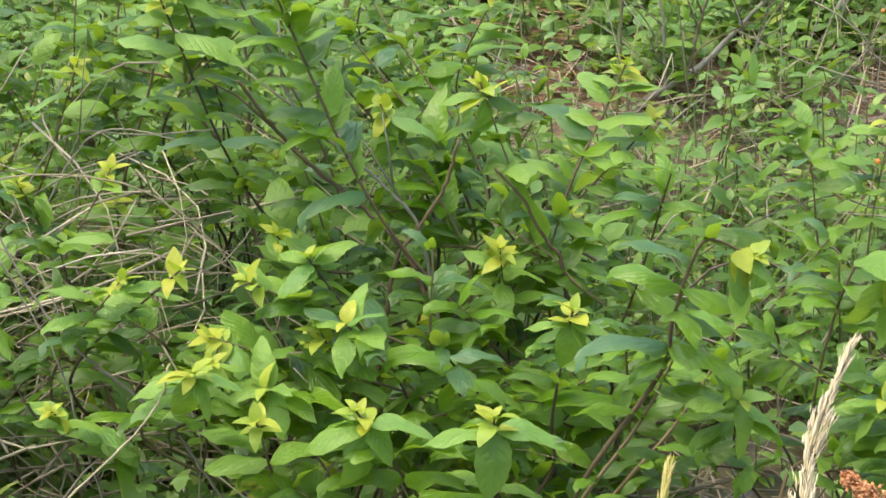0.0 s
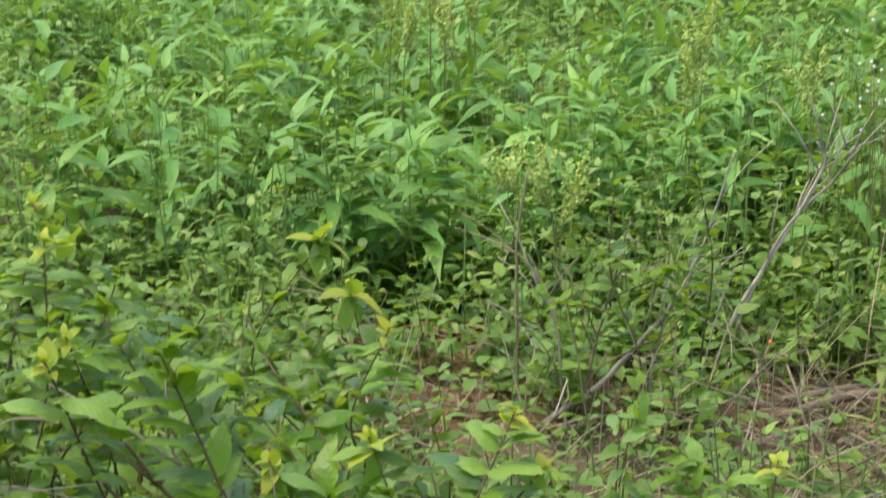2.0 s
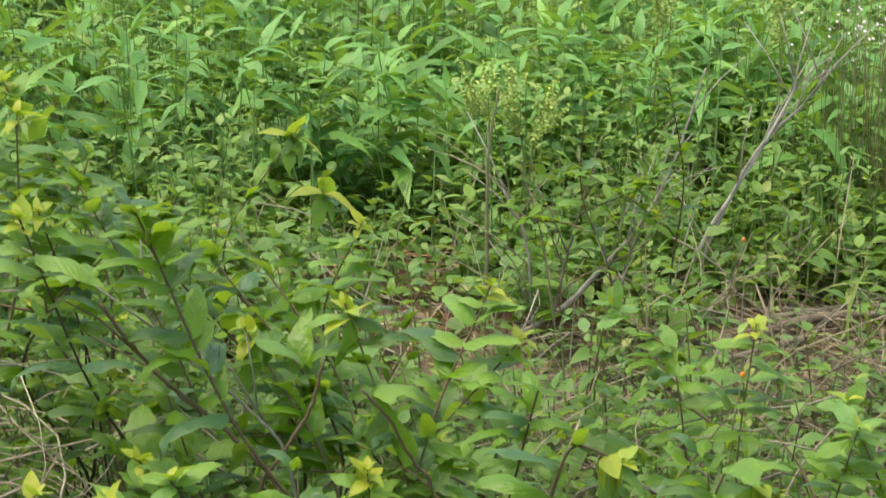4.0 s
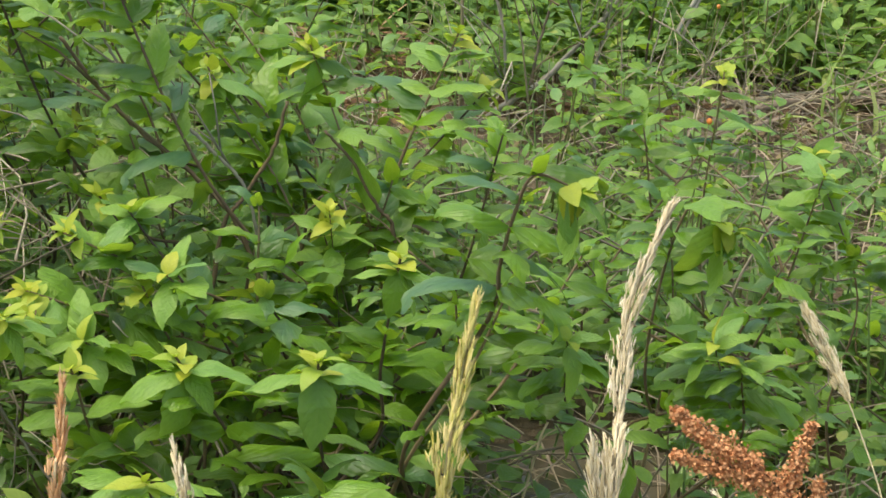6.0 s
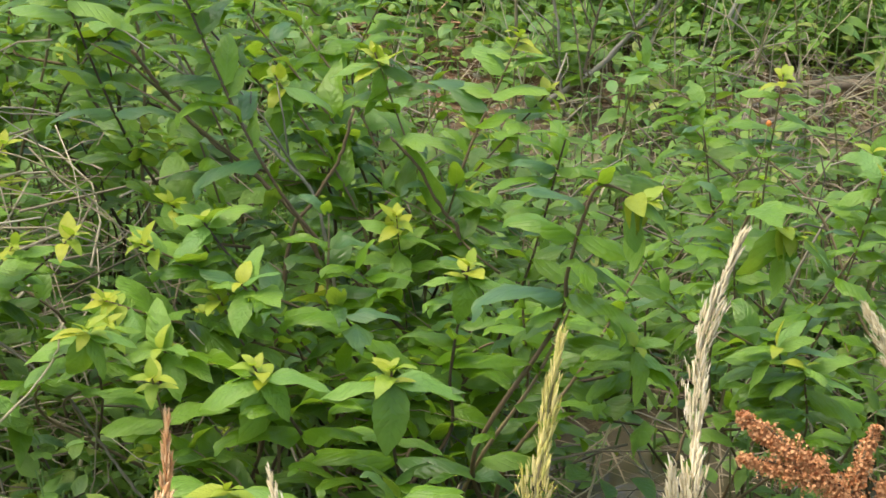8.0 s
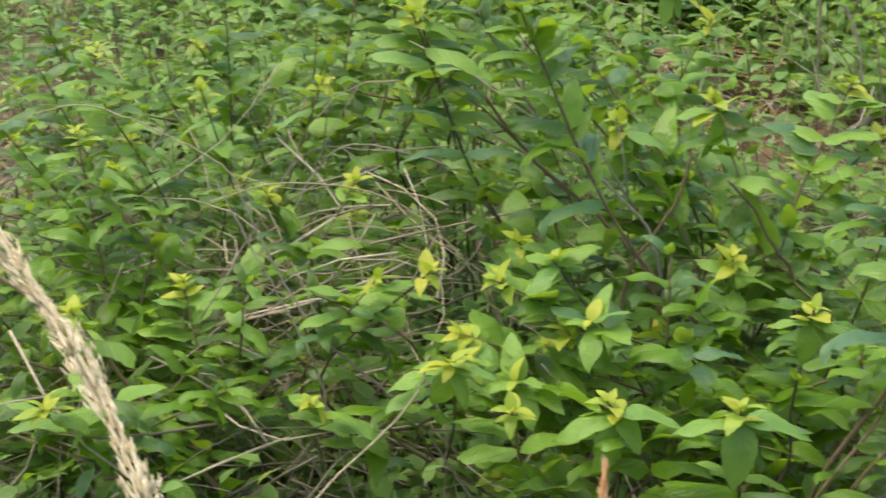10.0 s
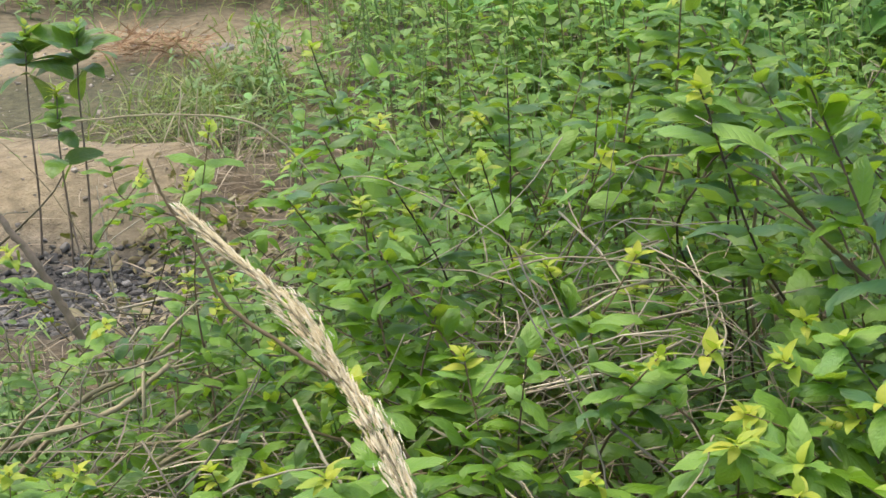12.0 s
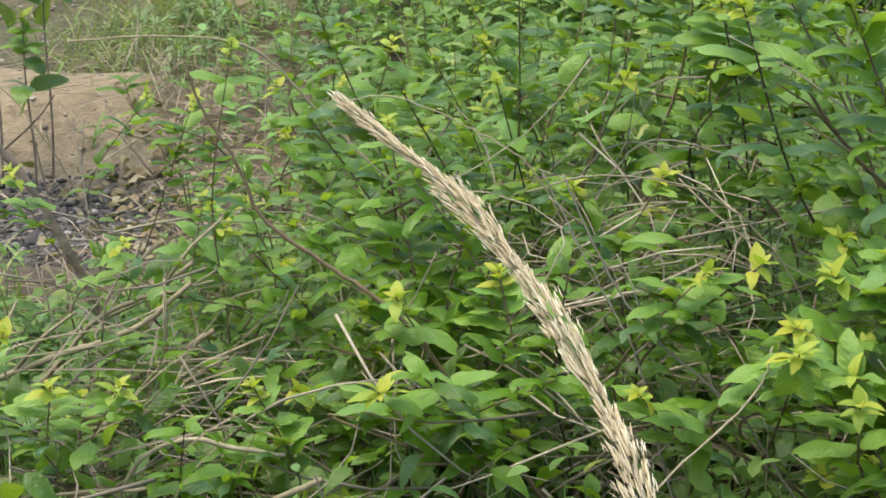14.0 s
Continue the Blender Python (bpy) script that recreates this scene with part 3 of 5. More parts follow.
shrub((0.98, 2.6), "green shrub with yellow tips and rounded young leaves", [
    (0.76, 2.25, 0.55, 1), (0.72, 2.48, 0.55, 2), (0.56, 2.35, 0.70, 1), (0.82, 2.46, 0.60, 1), (0.48, 2.44, 0.60, 0), (0.47, 2.95, 0.54, 2), (0.9, 2.4, 0.5, 0)],
    14, 0.36, 4, 0.2, 0.5, size=0.074)
shrub((-0.42, 2.5), "green shrub with yellow tips over dry fallen stems", [
    (-0.38, 2.17, 0.54, 1), (-0.31, 2.18, 0.55, 1), (-0.27, 1.95, 0.53, 1, 0, SPREAD), (-0.46, 2.10, 0.40, 1), (-0.45, 2.54, 0.54, 1), (-0.50, 2.40, 0.49, 0, 0, ONE_UP),
    (-0.58, 2.54, 0.52, 1, 0, SIDE), (-0.26, 2.05, 0.49, 1)], 8, 0.34, 5, 0.2, 0.34)
shrub((-0.72, 2.4), "dense green shrub with upright leafy shoots", [
    (-0.66, 2.32, 0.47, 1), (-0.78, 2.19, 0.48, 1), (-0.77, 2.00, 0.43, 1), (-0.56, 2.24, 0.50, 0), (-0.71, 1.97, 0.47, 0), (-0.56, 2.09, 0.42, 0),
    (-0.80, 2.44, 0.57, 0), (-0.71, 2.44, 0.52, 0), (-0.84, 2.50, 0.62, 1), (-0.93, 2.37, 0.49, 0)], 26, 0.34, 6, 0.2, 0.46)
shrub((-0.72, 3.0), "broad green shrub with many arching shoots", [
    (-0.51, 2.67, 0.65, 1), (-0.72, 2.79, 0.60, 1), (-0.895, 2.86, 0.64, 1), (-0.70, 2.93, 0.71, 0), (-0.54, 2.84, 0.69, 0), (-0.97, 2.57, 0.60, 0),
    (-0.96, 2.75, 0.64, 0), (-0.6, 3.1, 0.66, 0), (-0.8, 3.1, 0.64, 0), (-0.85, 2.7, 0.6, 0)], 34, 0.46, 7, 0.35, 0.62, size=0.078)
shrub((-1.12, 2.55), "low green shrub with yellow tips at the edge of the sand", [
    (-1.08, 2.60, 0.46, 1), (-1.15, 2.62, 0.45, 1), (-1.23, 2.47, 0.43, 1), (-1.08, 2.57, 0.71, 1), (-1.02, 2.4, 0.45, 0)], 19, 0.36, 8, 0.18, 0.4, size=0.058)
shrub((-1.08, 2.2), "low green shrub with yellow tips among dry stems", [
    (-1.11, 2.04, 0.40, 1), (-0.95, 2.09, 0.39, 1), (-1.19, 2.01, 0.41, 1), (-1.28, 2.10, 0.44, 1), (-1.0, 1.95, 0.4, 0)], 22, 0.4, 9, 0.16, 0.36, size=0.058)
shrub((-1.35, 2.95), "thin green shrub beside the gravel", [
    (-1.29, 2.83, 0.55, 1), (-1.22, 2.85, 0.54, 1), (-1.49, 2.71, 0.45, 1)], 2, 0.2, 10, 0.15, 0.35, size=0.052)
shrub((-0.4, 3.15), "tall green shrub with long drooping leaves", [
    (-0.41, 2.80, 0.87, 1), (-0.46, 3.00, 0.88, 1), (-0.38, 2.76, 0.74, 1), (-0.31, 2.79, 0.81, 0), (-0.23, 2.68, 0.75, 0), (-0.2, 3.0, 0.7, 0), (-0.5, 3.2, 0.75, 0)],
    14, 0.34, 11, 0.4, 0.74, size=0.092)
shrub((0.05, 3.55), "slim shrub with pale rounded leaves", [(-0.02, 3.46, 0.71, 2, 0, PALE_TOP), (0.09, 3.27, 0.59, 1), (0.02, 3.5, 0.6, 2, 0, PALE_TOP), (-0.15, 3.5, 0.5, 0)], 5, 0.25, 12, 0.15, 0.4)
shrub((-1.14, 3.4), "green shrub with yellow tips behind the others", [(-1.14, 3.34, 0.64, 1), (-1.0, 3.4, 0.6, 0), (-1.2, 3.5, 0.5, 0)], 9, 0.28, 13, 0.25, 0.5)
shrub((0.68, 4.3), "slim upright shrub among the low herbs", [(0.76, 4.16, 0.66, 0), (0.60, 4.27, 0.60, 0), (0.55, 4.15, 0.49, 0)], 5, 0.25, 14, 0.15, 0.4, size=0.07)
sap_leaf_mat = leaf_material("sapling_leaf", ((0.0, (0.045, 0.13, 0.045)), (0.5, (0.085, 0.20, 0.05)), (1.0, (0.15, 0.29, 0.045))), 0.32, 0.3)
SAP = [mesh_of("leaf", *leaf_shape(13, w, d, f, 0.06, 0.7, 0.6, c, b)[:2], sap_leaf_mat, leaf_shape(13, w, d, f, 0.06, 0.7, 0.6, c, b)[2]) for w, d, f, c, b in ((0.22, 0.75, 0.1, 0, 0.1), (0.25, 0.95, 0.0, 0.2, -0.1), (0.2, 0.55, 0.2, 0, 0.05))]


def sapling(feet, top, tiers, seed, label):
    """A thin bare stem, or two that meet, with whorls of broad leaves near its top."""
    rng = random.Random(seed)
    top = Vector(top)
    base = Vector((*feet[0], float(ground_z(np.float64(feet[0][0]), np.float64(feet[0][1]))) - 0.02))
    plant = root("sapling", base, label, "sapling", "saplings on the sand")
    fork = base.lerp(top, 0.45)
    line = spline([base, base.lerp(top, 0.3) + Vector((0.004, 0, 0)), base.lerp(top, 0.7) - Vector((0.005, 0, 0)), top], 6)
    stem = part("stem", mesh_of("stem", *tube([a - base for a in line], 0.0032, 0.0016, 6), brown_wood), plant)
    for fx, fy in feet[1:]:
        b2 = Vector((fx, fy, float(ground_z(np.float64(fx), np.float64(fy))) - 0.02))
        part("stem", mesh_of("stem", *tube([a - base for a in spline([b2, b2.lerp(fork, 0.5) + Vector((-0.004, 0, 0)), fork], 5)], 0.0028, 0.0016, 6), brown_wood), plant)
    for drop, count, ln, lift, sort in tiers:
        spin = rng.uniform(0, 6.28)
        for k in range(count):
            a = spin + 6.28 * k / count + rng.gauss(0, 0.2)
            way = Vector((math.cos(a), 0.7 * math.sin(a), lift + rng.gauss(0, 0.28)))
            p0 = top - UP * (drop + rng.uniform(-0.006, 0.006))
            if sort == "dark":
                way.normalize()
                x = way.cross(UP + Vector((rng.gauss(0, 0.4), rng.gauss(-0.1, 0.4), 0))).normalized()
                ob = new("leaf", SAP[k % 3])
                ob.parent = stem
                s = ln * rng.uniform(0.85, 1.12)
                ob.matrix_local = Matrix.Translation(p0 - base) @ Matrix((x, way, x.cross(way))).transposed().to_4x4() @ Matrix.Diagonal((s, s, s, 1))
            else:
                set_leaf(stem, base, p0, way, ln * rng.uniform(0.85, 1.12), sort, rng)


DARK_CROWN = ((0.0, 3, 0.022, 1.4, "tip"), (0.02, 4, 0.04, 1.2, "young"), (0.035, 4, 0.085, 1.6, "dark"), (0.062, 4, 0.125, 1.0, "dark"), (0.085, 4, 0.13, 0.55, "dark"), (0.11, 2, 0.11, 0.1, "dark"))
sapling([(-2.015, 4.0)], (-1.995, 4.0, 0.51), DARK_CROWN, 22, "young sapling with a bare stem and dark drooping leaves")
sapling([(-1.9, 4.02)], (-1.878, 4.02, 0.515), DARK_CROWN, 23, "young sapling with a bare stem and dark drooping leaves")
sapling([(-1.91, 3.93), (-1.86, 3.9)], (-1.90, 3.92, 0.385), ((0.0, 4, 0.036, 1.2, "tip"), (0.015, 4, 0.042, 0.6, "tip"), (0.035, 4, 0.055, 0.5, "young"), (0.07, 4, 0.07, 0.5, "young"), (0.09, 3, 0.075, 0.4, "dark"), (0.165, 3, 0.095, 0.45, "dark")), 21,
        "small sapling with yellow-green top leaves and two stems")

# ---- inner leaves and low herbs ----
R = np.random.RandomState(7)


def fan(n, lift_lo, lift_hi):
    a = R.uniform(0, 2 * np.pi, n)
    e = R.uniform(lift_lo, lift_hi, n)
    return np.c_[np.cos(a) * np.cos(e), np.sin(a) * np.cos(e), np.sin(e)]


def ups(n, s=0.3):
    return np.c_[R.normal(0, s, n), R.normal(0, s, n), np.ones(n)]


SMALL = leaf_shape(6, 0.21, 0.6, 0.2, 0, 1.0)
ROUND = leaf_shape(5, 0.28, 0.4, 0.15, 0, 0.75)
LANCE = leaf_shape(8, 0.115, 0.75, 0.3, 0, 1.35, 0.6)
LANCE_UP = leaf_shape(7, 0.1, 0.5, 0.4, 0, 1.3, 0.5)
BLADE = leaf_shape(6, 0.022, 0.7, 0.3, 0, 0.6)
BIT = leaf_shape(3, 0.009, 0.25, 0.3, 0, 0.3)

# shade leaves deep in the thicket
n = 1500
x, y = R.uniform(-1.25, 0.95, n), R.uniform(1.85, 3.3, n)
z = R.uniform(0.05, 0.34, n)
keep = (bare_at(x, y) < 0.35) & (y > 2.0 + 0.15 * bumps(x, y, 4)) & (hill(x, y, 0.52, 2.5, 0.4, 0.5) < 0.45) & (hill(x, y, -0.5, 2.3, 0.25, 0.2) < 0.6)
x, y, z = x[keep], y[keep], z[keep]
m = poses_of(np.c_[x, y, z], fan(len(x), -0.5, 0.4), ups(len(x)), R.uniform(0.045, 0.08, len(x)))
tagged(new("understorey_leaves", strewn_mesh("understorey_leaves", [(SMALL, m)], leaf_inner)), "shaded green leaves low in the thicket", "undergrowth", kind="stuff")


def herb_patch(name, label, count, x_range, y_range, tall, size, shapes, mat, density, leaves=9, stem_mat=herb_stem, spread=0.035, lift=(-0.2, 0.7)):
    """Small plants: a thin stem each, leaves up its length."""
    x, y = R.uniform(*x_range, count), R.uniform(*y_range, count)
    k = R.uniform(0, 1, count) < density(x, y)
    x, y = x[k], y[k]
    h = R.uniform(*tall, len(x)) * (0.75 + 0.5 * R.rand(len(x))) * (1 - 0.5 * hill(x, y, 0.28, 5.75, 0.24, 0.55)) * (1 - 0.4 * hill(x, y, 1.02, 5.3, 0.12, 0.4))
    lean = R.normal(0, 0.12, (len(x), 2))
    per = leaves
    t = np.tile(np.linspace(0.25, 1.0, per), len(x)) + R.normal(0, 0.05, per * len(x))
    rep = lambda a: np.repeat(a, per)
    px = rep(x) + rep(lean[:, 0]) * t * rep(h) + R.normal(0, spread * 0.2, len(t))
    py = rep(y) + rep(lean[:, 1]) * t * rep(h) + R.normal(0, spread * 0.2, len(t))
    pz = ground_z(rep(x), rep(y)) + rep(h) * t
    d = fan(len(t), *lift)
    d[:, 2] += np.clip(t - 0.75, 0, 1) * 2.0
    sz = R.uniform(*size, len(t)) * (1.15 - 0.45 * np.clip(t, 0, 1))
    pick = R.randint(0, len(shapes), len(t))
    ms = poses_of(np.c_[px, py, pz], d, ups(len(t)), sz)
    sets = [(s, ms[pick == i]) for i, s in enumerate(shapes)]
    ob = tagged(new(name, strewn_mesh(name, sets, mat)), label, "undergrowth", kind="stuff")
    up = np.c_[lean[:, 0], lean[:, 1], np.ones(len(x))]
    sm = poses_of(np.c_[x, y, ground_z(x, y) - 0.01], up, np.tile((0.3, 1.0, 0.0), (len(x), 1)), h * 1.0, np.full(len(x), 0.16))
    stalk = leaf_shape(4, 0.006, 0.1, 0.5, 0, 0.3)
    tagged(part("stems", strewn_mesh("stems", [(stalk, sm)], stem_mat), ob, "thin green stems"), kind="stuff")
    return ob


def clearing(x, y):
    """Thin cover round the half-dead bush, where red soil shows."""
    return 1 - 0.85 * np.clip(hill(x, y, 0.2, 4.3, 0.22, 0.4) + hill(x, y, 0.5, 4.1, 0.25, 0.22) + hill(x, y, 0.98, 4.4, 0.25, 0.3), 0, 1)


def low_cover(x, y):
    return clearing(x, y) * (1 - np.clip(1.1 * bare_at(x, y), 0, 0.97)) * (1 - smooth01(-0.9, -1.5, x)) * smooth01(2.6, 1.9, x + 0.3 * bumps(x, y, 2)) * smooth01(2.6, 3.3, y + 0.4 * (x > 0.6))


herb_patch("low_herbs", "low green herbs with small rounded leaves", 2300, (-1.6, 2.6), (2.7, 4.2), (0.04, 0.22), (0.022, 0.05), (ROUND, SMALL, SMALL), leaf_low, lambda x, y: 0.85 * low_cover(x, y), 13, spread=0.12)
herb_patch("low_herbs", "low light-green herbs before the tall ones", 1700, (-1.6, 2.6), (4.2, 5.6), (0.05, 0.28), (0.04, 0.085), (ROUND, SMALL, SMALL), leaf_low_light, low_cover, 14, spread=0.12)
herb_patch("leafy_seedlings", "knee-low leafy seedlings of the shrubs", 1000, (-1.3, 2.2), (2.9, 5.2), (0.14, 0.40), (0.045, 0.085), (SMALL, SMALL, LANCE), leaf_low_light,
           lambda x, y: clearing(x, y) * (1 - np.clip(1.3 * bare_at(x, y), 0, 1)) * smooth01(0.0, 0.7, bumps(x + 3, y, 2.7) + 0.4), 11, stem_mat=green_stem, spread=0.1)
herb_patch("front_herbs", "low green plants between the shrubs", 2600, (-2.1, 1.1), (1.6, 3.1), (0.08, 0.30), (0.035, 0.065), (ROUND, SMALL), leaf_low,
           lambda x, y: smooth01(1.6, 2.0, y + 0.2 * bumps(x, y, 3)) * smooth01(-2.1, -1.6, x + 0.1 * bumps(x, y, 3)) * smooth01(1.15, 0.85, x + 0.15 * bumps(x, y, 3)) * (1 - bare_at(x, y)) * (1 - 0.99 * hill(x, y, 0.5, 2.45, 0.5, 0.5)) * (1 - 0.95 * smooth01(-1.15, -1.35, x) * smooth01(2.6, 2.8, y)) * (1 - 0.25 * smooth01(-0.9, -1.1, x)), 8)
herb_patch("tall_herbs", "tall bright green herbs with long lance leaves", 4200, (-3.2, 4.2), (4.9, 13.0), (0.36, 0.68), (0.11, 0.24), (LANCE, LANCE_UP), leaf_herb,
           lambda x, y: smooth01(4.9, 5.8, y + 0.25 * bumps(x, y, 2) + 0.3 * smooth01(0.6, 1.6, x)) * (1 - open_at(x, y)) * (0.25 + 0.75 * smooth01(-2.4, -1.0, x)) * smooth01(-0.5, 0.5, bumps(x, y, 1.7) + 0.5 * bumps(x, y, 4.1)), 15, spread=0.05, lift=(0.0, 1.0))
herb_patch("feathery_herbs", "fine green herbs among the tall ones", 5200, (-2.8, 4.0), (4.6, 12.0), (0.30, 0.58), (0.03, 0.075), (LANCE, LANCE_UP, SMALL), leaf_fine,
           lambda x, y: (1 - bare_at(x, y)) * (0.3 + 0.7 * smooth01(-2.2, -0.8, x)) * smooth01(4.5, 5.4, y), 18, spread=0.2, lift=(0.0, 1.0))
herb_patch("bank_herbs", "sparse greyish herbs on the sand edge", 300, (-2.9, -1.0), (3.2, 6.6), (0.05, 0.22), (0.03, 0.07), (LANCE, SMALL), leaf_herb,
           lambda x, y: (0.08 + 0.85 * smooth01(-1.95, -1.35, x)) * (1 - 0.97 * gravel_at(x, y)) * (1 - 0.8 * open_at(x, y)) * ((y > 4.1) | (x > -1.45)), 9)

HERB_LEAF = [mesh_of("leaf", s[0], s[1], leaf_herb_one, s[2]) for s in (LANCE, LANCE_UP, leaf_shape(8, 0.12, 0.95, 0.2, 0, 1.3, 0.8))]


def tall_herb(x, y, h, count, seed):
    """An upright stalk with long leaves all the way up, the top ones steep."""
    rr = random.Random(seed)
    big = rr.uniform(0.7, 1.25)
    foot = Vector((x, y, float(ground_z(np.float64(x), np.float64(y))) - 0.02))
    plant = root("tall_herb", foot, "tall bright green herb with long pointed leaves", "herb", "tall herbs behind the shrubs")
    top = Vector((rr.gauss(0, 0.04), rr.gauss(0, 0.04), h))
    line = spline([Vector((0, 0, 0)), top * 0.5 + Vector((rr.gauss(0, 0.015), 0, 0)), top], 5)
    stem = part("stem", mesh_of("stem", *tube(line, 0.0035, 0.0015, 5), herb_stem), plant)
    for k in range(count):
        u = 0.3 + 0.7 * k / (count - 1)
        c0 = line[min(int(u * (len(line) - 1)), len(line) - 2)].lerp(top, 0.0)
        c0 = Vector((c0.x, c0.y, h * u))
        a = 2.4 * k + rr.gauss(0, 0.3)
        lift = rr.uniform(0.1, 0.9) + max(0, u - 0.8) * 5
        way = Vector((math.cos(a), math.sin(a), lift))
        ob = new("leaf", rr.choice(HERB_LEAF))
        ob.parent = stem
        way.normalize()
        x3 = way.cross(UP + Vector((rr.gauss(0, 0.2), rr.gauss(0, 0.2), 0))).normalized()
        s = big * rr.uniform(0.13, 0.21) * (1.1 - 0.45 * max(0, u - 0.7) / 0.3)
        ob.matrix_local = Matrix.Translation(c0) @ Matrix((x3, way, x3.cross(way))).transposed().to_4x4() @ Matrix.Scale(s, 4)


LOW_LEAF = []
for sh in (ROUND, leaf_shape(8, 0.25, 0.55, 0.15, 0.08, 0.85, 0.8)):
    LOW_LEAF.append(mesh_of("leaf", sh[0], sh[1], leaf_young, sh[2]))


def low_herb(x, y, h, seed):
    rr = random.Random(seed)
    foot = Vector((x, y, float(ground_z(np.float64(x), np.float64(y))) - 0.01))
    plant = root("low_herb", foot, "low light-green herb with rounded leaves", "herb", "low herbs on the bare soil")
    line = spline([Vector((0, 0, 0)), Vector((rr.gauss(0, 0.01), rr.gauss(0, 0.01), h * 0.5)), Vector((rr.gauss(0, 0.02), rr.gauss(0, 0.02), h))], 4)
    stem = part("stem", mesh_of("stem", *tube(line, 0.002, 0.001, 5), green_stem), plant)
    for k in range(8):
        u = 0.3 + 0.7 * k / 7
        a = 2.0 * k + rr.gauss(0, 0.4)
        way = Vector((math.cos(a), math.sin(a), rr.uniform(0.1, 0.7) + (u > 0.9))).normalized()
        ob = new("leaf", rr.choice(LOW_LEAF))
        ob.parent = stem
        x3 = way.cross(UP + Vector((rr.gauss(0, 0.3), rr.gauss(0, 0.3), 0))).normalized()
        ob.matrix_local = Matrix.Translation(line[min(int(u * (len(line) - 1) + 0.5), len(line) - 1)]) @ Matrix((x3, way, x3.cross(way))).transposed().to_4x4() @ Matrix.Scale(rr.uniform(0.03, 0.055), 4)


rng = random.Random(91)
for k in range(24):
    low_herb(rng.uniform(0.35, 1.6), rng.uniform(3.3, 4.7), rng.uniform(0.1, 0.28), 900 + k)
rng = random.Random(77)
for k in range(84):
    x, y = rng.uniform(-0.9, 2.3), 5.15 + 1.5 * rng.random() ** 1.3
    if bare_at(np.float64(x), np.float64(y)) < 0.3:
        tall_herb(x, y, rng.uniform(0.34, 0.6), rng.randrange(12, 17), 700 + k)

# far cover, so that the field goes on
n = 9000
x, y = R.uniform(-14, 16, n), R.uniform(12.5, 40, n)
m = poses_of(np.c_[x, y, ground_z(x, y) + R.uniform(0.1, 0.6, n)], fan(n, -0.2, 0.8), ups(n), R.uniform(0.3, 0.6, n))
tagged(new("far_herbs", strewn_mesh("far_herbs", [(LANCE, m)], leaf_herb)), "green herbs far across the field", "undergrowth", kind="stuff")

# grass blades on the sand edge and in the thicket
n = 7500
x, y = R.uniform(-2.9, 1.6, n), R.uniform(1.7, 6.8, n)
k = R.rand(n) < np.where(x < -1.2, 0.45 * (1 - 0.8 * open_at(x, y)) + 0.5 * smooth01(5.8, 6.4, y) + 0.35 * hill(x, y, -1.9, 5.0, 0.22, 0.6), 0.16) * (1 - gravel_at(x, y))
x, y = x[k], y[k]
m = poses_of(np.c_[x, y, ground_z(x, y) - 0.005], fan(len(x), 0.6, 1.4), ups(len(x), 0.6), R.uniform(0.04, 0.13, len(x)))
tagged(new("grass", strewn_mesh("grass", [(BLADE, m)], blade_mat)), "thin short grass blades on the sandy soil", "grass", kind="stuff")

herb_patch("edge_herbs", "low green herbs between the thicket and the gravel", 900, (-2.2, -1.2), (2.5, 3.6), (0.05, 0.17), (0.03, 0.055), (ROUND, SMALL, SMALL), leaf_low,
           lambda x, y: smooth01(3.2, 2.95, y + 0.06 * bumps(x, y, 7)) * (0.75 + 0.25 * bumps(x, y, 4)), 8)
# wispy pale grass behind the sand bank, and grey-green herbs beside it
n = 800
x, y = R.normal(-1.97, 0.14, n), R.normal(5.05, 0.3, n)
k = R.rand(n) < smooth01(4.45, 4.7, y)
x, y = x[k], y[k]
m = poses_of(np.c_[x, y, ground_z(x, y) - 0.005], fan(len(x), 0.5, 1.4), ups(len(x), 0.8), R.uniform(0.06, 0.2, len(x)), R.uniform(0.04, 0.09, len(x)))
wisp = leaf_material("wispy_grass", ((0.0, (0.16, 0.22, 0.09)), (0.6, (0.25, 0.30, 0.14)), (1.0, (0.42, 0.38, 0.22))), 0.25, 0.6, island=True, veins=1.0, relief=0.1)
tagged(new("wispy_grass", strewn_mesh("wispy_grass", [(BLADE, m)], wisp)), "wispy grey-green grass on damp mud", "grass", kind="stuff")
grey_herb = leaf_material("grey_herb", ((0.0, (0.13, 0.24, 0.10)), (0.6, (0.20, 0.34, 0.15)), (1.0, (0.28, 0.40, 0.16))), 0.3, 0.5, island=True, veins=3.0, relief=0.2)
herb_patch("grey_herbs", "grey-green narrow-leaved herbs at the sand edge", 85, (-2.15, -1.45), (4.75, 5.9), (0.05, 0.15), (0.04, 0.08), (LANCE, LANCE_UP), grey_herb,
           lambda x, y: smooth01(-2.1, -1.75, x + 0.12 * (y - 4.6)), 10, spread=0.06, lift=(0.1, 1.1))
herb_patch("path_herbs", "low green herbs along the far side of the sand", 420, (-3.6, -1.2), (5.95, 7.6), (0.05, 0.2), (0.04, 0.09), (LANCE, LANCE_UP, SMALL), grey_herb,
           lambda x, y: smooth01(5.95, 6.3, y + 0.15 * bumps(x, y, 3)) * (0.6 + 0.4 * bumps(x, y, 5)), 9, spread=0.06, lift=(0.0, 1.0))

